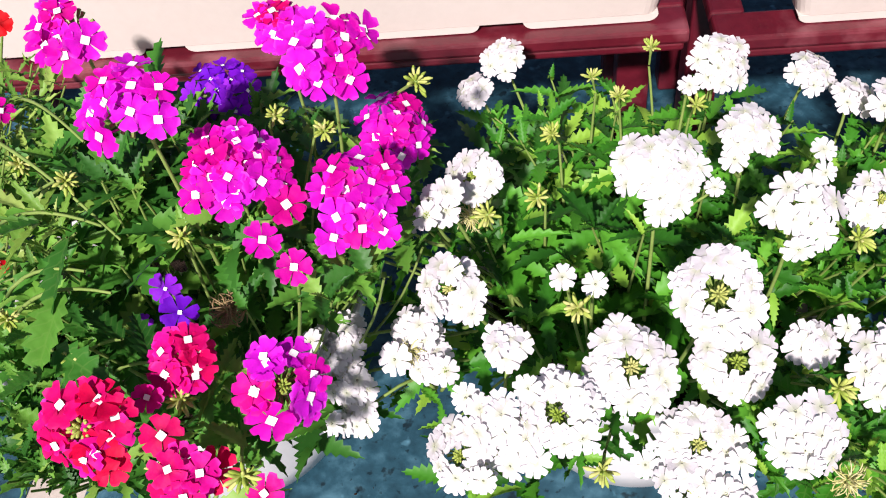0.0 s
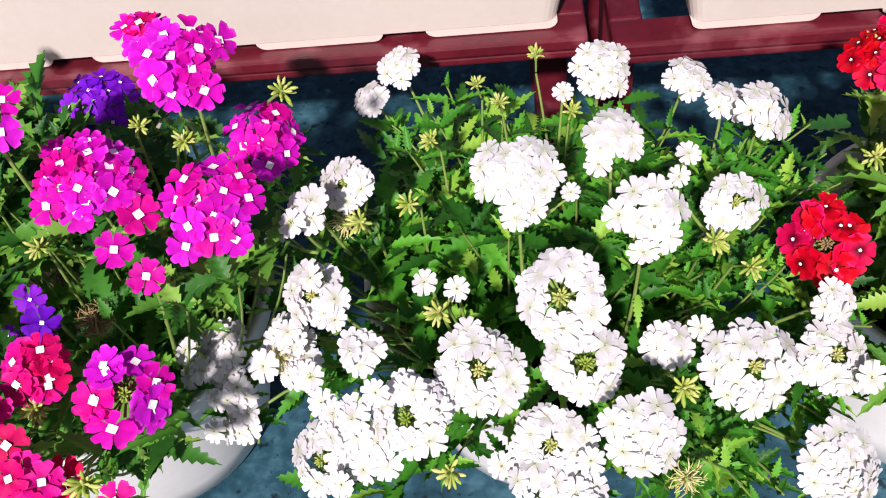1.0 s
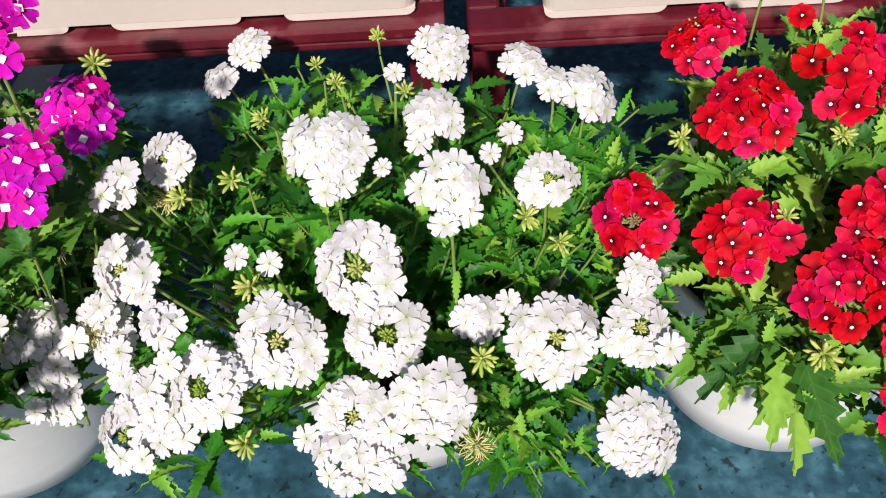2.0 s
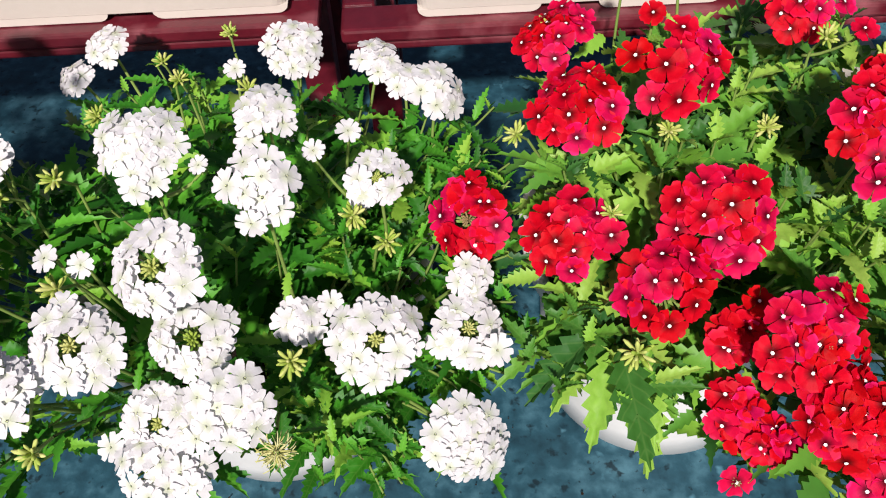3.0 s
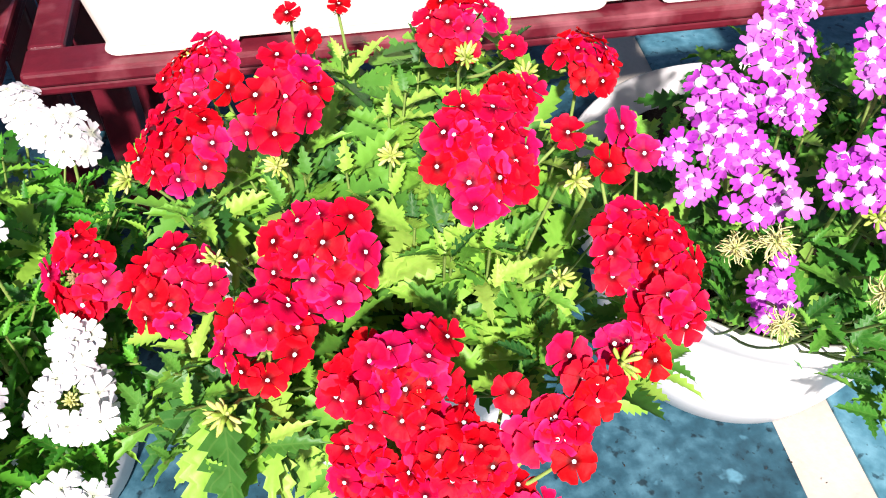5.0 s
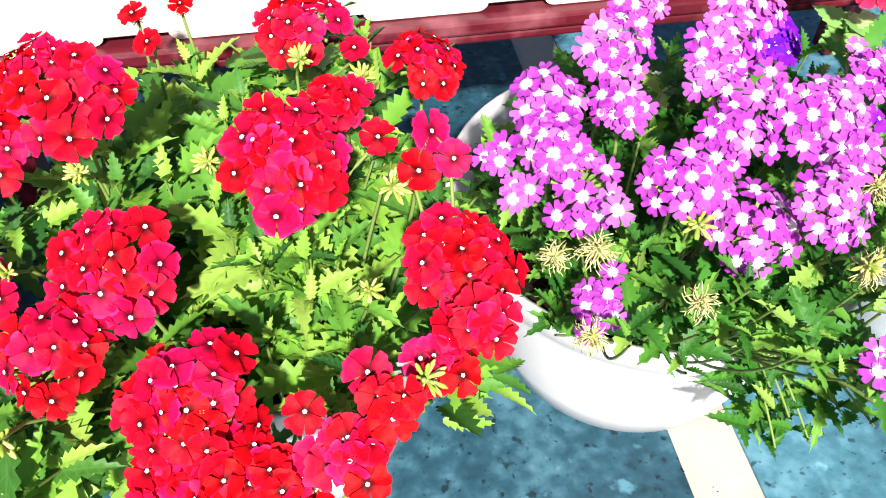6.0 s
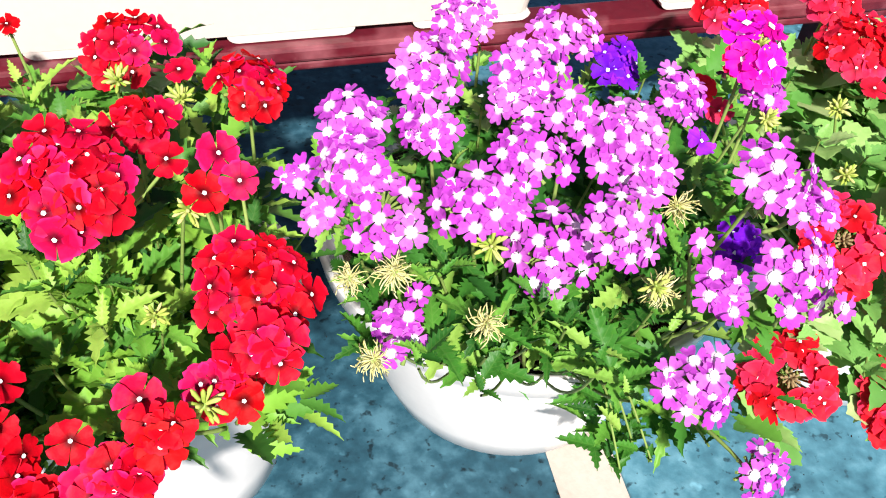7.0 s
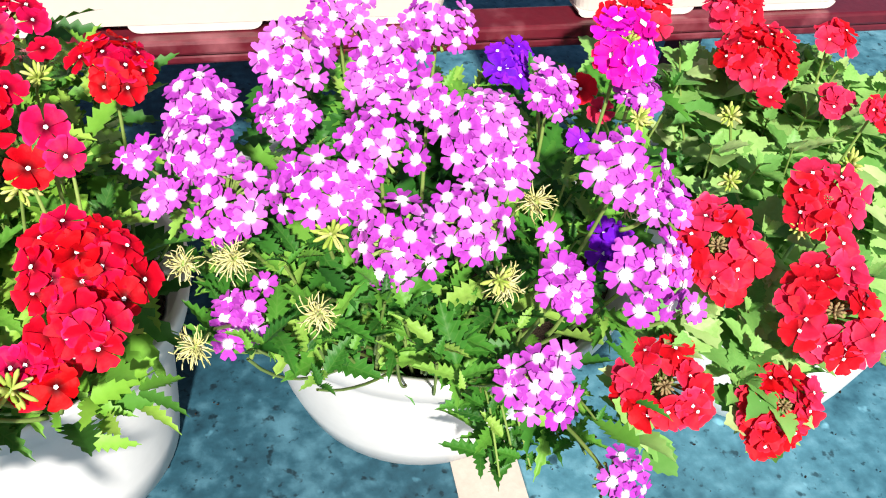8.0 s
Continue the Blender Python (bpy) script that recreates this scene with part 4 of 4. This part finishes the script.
WHT_LOW2 = [
    (0.201, 0.255, 0.288), (0.215, 0.236, 0.285), (0.233, 0.223, 0.28), (0.195, 0.216, 0.287),
    (0.215, 0.208, 0.284), (0.234, 0.252, 0.28), (0.253, 0.296, 0.281), (0.174, 0.222, 0.287),
    (0.157, 0.208, 0.279), (0.291, 0.287, 0.27), (0.299, 0.3, 0.273), (0.286, 0.266, 0.268),
    (0.299, 0.329, 0.28), (0.281, 0.314, 0.278), (0.278, 0.247, 0.264), (0.309, 0.321, 0.278),
    (0.309, 0.301, 0.274), (0.298, 0.288, 0.271), (0.309, 0.277, 0.27), (0.298, 0.268, 0.268),
]
WHT_GAP = [
    (-0.043, 0.422, 0.302), (-0.042, 0.392, 0.301), (-0.014, 0.377, 0.306), (-0.041, 0.36, 0.299),
    (-0.019, 0.349, 0.301), (-0.013, 0.401, 0.306), (-0.063, 0.425, 0.3), (0.272, 0.427, 0.308),
    (0.292, 0.406, 0.308), (0.281, 0.368, 0.306), (0.313, 0.432, 0.307), (0.315, 0.392, 0.305),
    (0.309, 0.46, 0.307), (0.272, 0.344, 0.304), (0.258, 0.389, 0.31), (0.016, 0.346, 0.309),
    (0.016, 0.394, 0.312), (0.142, 0.41, 0.318), (0.316, 0.407, 0.306), (0.319, 0.371, 0.303),
    (0.311, 0.34, 0.297), (0.314, 0.311, 0.291), (0.321, 0.29, 0.288),
]
WHT_MORE = [
    (0.208, 0.378, 0.316), (0.268, 0.381, 0.309), (0.246, 0.422, 0.309), (0.222, 0.464, 0.307),
    (0.278, 0.421, 0.308), (0.298, 0.41, 0.307), (0.11, 0.477, 0.308), (0.064, 0.539, 0.291),
    (0.263, 0.344, 0.307), (0.224, 0.333, 0.312), (0.213, 0.352, 0.315), (0.185, 0.326, 0.323),
    (0.251, 0.326, 0.304), (0.203, 0.391, 0.317),
]
RED_SHOOTS = [
    (0.457, 0.337, 0.342), (0.448, 0.361, 0.344), (0.405, 0.366, 0.357), (0.469, 0.315, 0.343),
    (0.49, 0.311, 0.349), (0.393, 0.352, 0.351), (0.464, 0.439, 0.351), (0.49, 0.396, 0.347),
    (0.426, 0.374, 0.35), (0.342, 0.361, 0.342), (0.395, 0.395, 0.351), (0.43, 0.499, 0.337),
    (0.492, 0.295, 0.339), (0.47, 0.284, 0.327), (0.361, 0.249, 0.315), (0.345, 0.261, 0.319),
    (0.374, 0.238, 0.309), (0.34, 0.279, 0.322), (0.362, 0.227, 0.31),
]
RED_BUDS = [
    (0.497, 0.434, 0.373), (0.528, 0.422, 0.367), (0.533, 0.33, 0.371), (0.517, 0.285, 0.354),
    (0.366, 0.248, 0.332), (0.449, 0.369, 0.363), (0.394, 0.358, 0.372), (0.317, 0.38, 0.353),
    (0.535, 0.244, 0.343), (0.362, 0.322, 0.349), (0.344, 0.482, 0.352),
]
RED_LOW = [
    (0.315, 0.266, 0.297), (0.332, 0.25, 0.295),
]
RED_HANG = [
    (0.347, 0.281, 0.27), (0.363, 0.275, 0.25), (0.381, 0.272, 0.235), (0.34, 0.286, 0.29),
    (0.395, 0.282, 0.28), (0.409, 0.272, 0.25), (0.388, 0.281, 0.26), (0.331, 0.281, 0.26),
    (0.354, 0.289, 0.3), (0.37, 0.276, 0.275), (0.402, 0.278, 0.27),
]
RED_MORE = [
    (0.505, 0.313, 0.341), (0.516, 0.293, 0.332), (0.493, 0.323, 0.344), (0.522, 0.273, 0.324),
    (0.489, 0.349, 0.34), (0.563, 0.341, 0.34), (0.613, 0.398, 0.336), (0.473, 0.319, 0.338),
    (0.471, 0.388, 0.338), (0.509, 0.262, 0.318), (0.496, 0.253, 0.313), (0.508, 0.239, 0.312),
    (0.518, 0.254, 0.317), (0.51, 0.278, 0.324),
]
PUR_SHOOTS = [
    (0.651, 0.243, 0.351), (0.623, 0.246, 0.345), (0.687, 0.249, 0.355), (0.697, 0.23, 0.35),
    (0.705, 0.215, 0.346), (0.68, 0.259, 0.357), (0.737, 0.245, 0.347), (0.607, 0.304, 0.353),
    (0.782, 0.329, 0.359), (0.658, 0.35, 0.367), (0.641, 0.29, 0.352), (0.729, 0.254, 0.353),
]
PUR_BUDS = [
    (0.69, 0.435, 0.386), (0.649, 0.388, 0.388), (0.82, 0.345, 0.382), (0.661, 0.284, 0.375),
    (0.726, 0.254, 0.371), (0.748, 0.251, 0.367),
]
PUR_SPENT = [
    (0.62, 0.29, 0.359), (0.652, 0.251, 0.363), (0.604, 0.245, 0.357), (0.754, 0.298, 0.373),
    (0.6, 0.288, 0.36), (0.73, 0.256, 0.366), (0.808, 0.31, 0.359),
]
PUR_LOW = [
    (0.65, 0.24, 0.328), (0.665, 0.253, 0.331), (0.685, 0.25, 0.332), (0.715, 0.236, 0.325),
    (0.699, 0.248, 0.332), (0.682, 0.264, 0.335), (0.734, 0.239, 0.322), (0.637, 0.263, 0.324),
    (0.602, 0.307, 0.332), (0.61, 0.292, 0.325), (0.619, 0.28, 0.32), (0.623, 0.315, 0.334),
    (0.633, 0.298, 0.329), (0.601, 0.274, 0.321), (0.793, 0.341, 0.338), (0.722, 0.269, 0.337),
    (0.711, 0.259, 0.335), (0.739, 0.29, 0.339), (0.699, 0.263, 0.336), (0.788, 0.314, 0.33),
    (0.798, 0.324, 0.331), (0.773, 0.294, 0.335),
]
SCA_SHOOTS = [
    (0.913, 0.405, 0.314), (0.937, 0.387, 0.312), (0.967, 0.4, 0.314), (0.849, 0.278, 0.273),
    (0.889, 0.271, 0.273), (0.92, 0.268, 0.272), (0.948, 0.26, 0.278), (0.874, 0.257, 0.269),
    (0.858, 0.296, 0.292), (0.914, 0.332, 0.308), (0.891, 0.292, 0.287), (0.94, 0.319, 0.308),
    (0.925, 0.493, 0.325), (0.89, 0.368, 0.309), (1.038, 0.472, 0.325), (0.969, 0.299, 0.299),
]
SCA_BUDS = [
    (0.922, 0.412, 0.332), (0.921, 0.317, 0.325), (0.977, 0.362, 0.33), (0.898, 0.358, 0.326),
]
EDGE_SHOOTS = [
    (-0.321, 0.486, 0.36), (-0.261, 0.423, 0.38), (-0.238, 0.363, 0.4), (-0.249, 0.396, 0.36),
    (-0.236, 0.346, 0.38), (-0.183, 0.301, 0.4), (-0.244, 0.325, 0.36), (-0.198, 0.283, 0.38),
    (-0.219, 0.382, 0.4), (-0.298, 0.454, 0.36), (-0.276, 0.458, 0.38), (-0.233, 0.344, 0.4),
    (-0.235, 0.401, 0.36), (-0.221, 0.341, 0.38), (-0.169, 0.289, 0.4), (-0.239, 0.334, 0.36),
    (-0.242, 0.433, 0.38), (-0.254, 0.388, 0.4), (-0.221, 0.32, 0.36),
]
EDGE_BUDS = [
    (-0.272, 0.47, 0.375), (-0.227, 0.345, 0.395), (-0.176, 0.311, 0.415), (-0.204, 0.254, 0.375),
]
WHT_SKIRT = [
    (0.193, 0.334, 0.2), (0.211, 0.3, 0.22), (0.229, 0.307, 0.24), (0.248, 0.307, 0.2),
    (0.251, 0.271, 0.22), (0.226, 0.246, 0.24), (0.203, 0.283, 0.2), (0.269, 0.245, 0.22),
    (0.25, 0.229, 0.24), (0.237, 0.241, 0.2), (0.281, 0.295, 0.22), (0.184, 0.268, 0.24),
    (0.3, 0.342, 0.2), (-0.009, 0.271, 0.22), (0.027, 0.243, 0.24), (-0.044, 0.315, 0.2),
]
PUR_SKIRT = [
    (0.757, 0.299, 0.205), (0.768, 0.285, 0.19), (0.762, 0.279, 0.17), (0.779, 0.275, 0.18),
    (0.795, 0.281, 0.2), (0.803, 0.263, 0.21), (0.809, 0.268, 0.23), (0.749, 0.303, 0.225),
]
MAG_GAP = [
    (-0.097, 0.308, 0.33), (-0.08, 0.32, 0.34), (-0.078, 0.314, 0.31), (-0.049, 0.315, 0.34), (-0.036, 0.327, 0.34),
    (-0.1, 0.284, 0.32), (-0.088, 0.282, 0.3), (-0.073, 0.271, 0.28), (-0.104, 0.26, 0.3), (-0.096, 0.249, 0.28),
    (-0.104, 0.316, 0.35), (-0.064, 0.302, 0.31), (-0.05, 0.314, 0.31), (-0.079, 0.299, 0.32),
]
MAG_POT = [
    (-0.091, 0.298, 0.25), (-0.099, 0.278, 0.25), (-0.076, 0.296, 0.26),
    (-0.111, 0.263, 0.24), (-0.085, 0.3, 0.28), (-0.107, 0.276, 0.28),
]
MAG_SKIRT = [
    (-0.147, 0.257, 0.2), (-0.115, 0.255, 0.22), (-0.134, 0.264, 0.24), (-0.146, 0.272, 0.2),
]

# ---- the row of potted verbenas ----
magenta_plant = potted_plant("verbena with magenta white-eyed flower clusters in a white pot", (-0.228, 0.42), 0.148,
    [("magenta", MAG_HEADS), ("crimson", MAG_CRIM), ("violet", MAG_VIOL)],
    MAG_SHOOTS + MAG_LOW + MAG_LOW2 + MAG_SKIRT + MAG_GAP + MAG_POT, MAG_BUDS, "mid", leaf=1.1, skirt=((-95, 35, 42), (-150, -95, 8)))
edge_plant = potted_plant("feathery yellow-green verbena with a few scarlet heads in a white pot", (-0.56, 0.47), 0.13,
    [("scarlet", MAG_FAR), ("magenta", MAG_FARMAG)], EDGE_SHOOTS, EDGE_BUDS, "fine", fill=500, extra_shoots=0)
potted_plant("white-flowered verbena with dense round clusters in a white pot", (0.13, 0.445), 0.135,
    [("white", WHT_HEADS), ("white", WHT_MIDDLE), ("white", WHT_FRONT)],
    WHT_SHOOTS + WHT_MORE + WHT_LOW + WHT_LOW2 + WHT_SKIRT + WHT_GAP, WHT_BUDS, "deep", WHT_SPENT, fill=1300, leaf=0.98, extra_shoots=8, skirt=((-170, -10, 40),))
red_plant = potted_plant("red verbena with trailing clusters and yellow-green leaves in a white pot", (0.457, 0.463), 0.126,
    [("red", RED_HEADS), ("red", RED_TRAIL), ("red", RED_FAR), ("red", RED_SIDE)],
    RED_SHOOTS + RED_LOW + RED_HANG + RED_MORE, RED_BUDS, "light", fill=1150, leaf=1.15, skirt=((-185, -20, 44),))
potted_plant("lilac verbena with white-eyed flowers crowding a white pot", (0.763, 0.506), 0.168,
    [("lilac", PUR_HEADS), ("lilac", PUR_FRONT), ("lilac", PUR_SIDE), ("violet", PUR_VIOL), ("magenta", PUR_MAG)],
    PUR_SHOOTS + PUR_LOW + PUR_SKIRT, PUR_BUDS, "mid", PUR_SPENT, fill=1100, leaf=0.95, skirt=((-168, -118, 20), (-70, -10, 12)))
potted_plant("scarlet verbena with broad pale leaves in a white pot", (1.08, 0.49), 0.145,
    [("scarlet", SCA_HEADS), ("scarlet", SCA_FRONT)],
    SCA_SHOOTS, SCA_BUDS, "pale", fill=1300, leaf=0.95, extra_shoots=30, skirt=((-185, -60, 22),))

# a withered head among the magenta plant's leaves
spent_head(magenta_plant, facing(Vector((-0.105, 0.283, 0.343)) - Vector((-0.228, 0.42, 0)), (0.1, -0.5, 0.8), 0.4, 0.8), CURLS + BROWN_THREADS, 70, "withered brown curled flower head")
stem(magenta_plant, Vector((0.12, -0.137, 0.325)), Vector((0.06, -0.07, 0.16)), Vector((0.02, -0.02, 0.02)))

# broad dull leaves and pale bare stalks where the feathery plant leans into its neighbour
BROAD = [
    ((-0.175, 0.289, 0.4), (-0.176, 0.25, 0.393)),
    ((-0.172, 0.261, 0.39), (-0.171, 0.217, 0.388)),
    ((-0.142, 0.246, 0.373), (-0.168, 0.264, 0.375)),
    ((-0.191, 0.296, 0.404), (-0.204, 0.278, 0.417)),
    ((-0.169, 0.217, 0.387), (-0.173, 0.201, 0.395)),
    ((-0.125, 0.236, 0.368), (-0.142, 0.262, 0.37)),
    ((-0.173, 0.238, 0.375), (-0.137, 0.217, 0.378)),
    ((-0.143, 0.336, 0.388), (-0.16, 0.355, 0.405)),
    ((-0.173, 0.323, 0.398), (-0.191, 0.338, 0.413)),
]
BARE = [
    ((-0.215, 0.337, 0.435), (-0.153, 0.296, 0.39)),
    ((-0.211, 0.31, 0.42), (-0.156, 0.293, 0.404)),
    ((-0.194, 0.27, 0.401), (-0.147, 0.263, 0.388)),
    ((-0.206, 0.279, 0.404), (-0.158, 0.268, 0.399)),
    ((-0.236, 0.391, 0.43), (-0.182, 0.346, 0.413)),
]
edge_base = Vector(edge_plant.location)
for foot, tip in BROAD:
    foot, tip = Vector(foot) - edge_base, Vector(tip) - edge_base
    way = tip - foot
    part("broad_leaf", LEAVES["mid"][random.choice((0, 2))], edge_plant, leaf_place(foot, math.atan2(way.y, way.x), math.asin(way.z / way.length), way.length * 1.15, random.uniform(-0.5, 0.5)), "broad dull green leaf")
    stem(edge_plant, foot, foot + Vector((-0.10, 0.05, -0.12)), Vector((0, 0, 0.02)), 0.001, False)
for foot, tip in BARE:
    foot, tip = Vector(foot) - edge_base, Vector(tip) - edge_base
    stem(edge_plant, tip, foot + (foot - tip) * 0.5 - Vector((0, 0, 0.05)), Vector((0, 0, 0.02)), 0.0009, False)

# a fan of long yellow-green leaves hanging over the red plant's pot
FAN = [
    ((0.350, 0.280, 0.318), (0.314, 0.294, 0.301)),
    ((0.352, 0.275, 0.315), (0.318, 0.256, 0.283)),
    ((0.362, 0.258, 0.322), (0.367, 0.205, 0.314)),
    ((0.358, 0.262, 0.315), (0.345, 0.222, 0.297)),
    ((0.375, 0.262, 0.315), (0.399, 0.245, 0.275)),
    ((0.356, 0.285, 0.325), (0.318, 0.280, 0.318)),
    ((0.372, 0.270, 0.300), (0.385, 0.235, 0.272)),
    ((0.385, 0.290, 0.250), (0.400, 0.256, 0.187)),
    ((0.362, 0.270, 0.310), (0.352, 0.236, 0.276)),
]
red_base = Vector(red_plant.location)
for foot, tip in FAN:
    foot, tip = Vector(foot) - red_base, Vector(tip) - red_base
    way = tip - foot
    part("long_leaf", random.choice(LEAVES["light"]), red_plant, leaf_place(foot, math.atan2(way.y, way.x), math.asin(way.z / way.length), way.length * 1.1, random.uniform(-0.4, 0.4)) @ Matrix.Diagonal((1, 0.74, 1, 1)), "long yellow-green toothed leaf")
    stem(red_plant, foot, Vector((foot.x * 0.6, foot.y * 0.5, 0.165)), Vector((0, 0, 0.03)), 0.001, False)

# soil crumbs and bits on the slabs
crumbs = bmesh.new()
for _ in range(320):
    x, y, size = random.uniform(-0.3, 1.25), random.uniform(0.18, 0.62), random.choice((0.0007, 0.001, 0.001, 0.0016))
    bmesh.ops.create_icosphere(crumbs, subdivisions=1, radius=size, matrix=Matrix.Translation((x, y, 0.003 + size * 0.5)) @ Euler((random.random() * 3, random.random() * 3, 0)).to_matrix().to_4x4() @ Matrix.Diagonal((1.0, random.uniform(0.5, 1.6), 0.6, 1)))
tagged(new("soil_crumbs", as_mesh("soil_crumbs", crumbs, SOIL)), "dark soil crumbs scattered on the blue-grey slabs", "debris", kind="stuff")
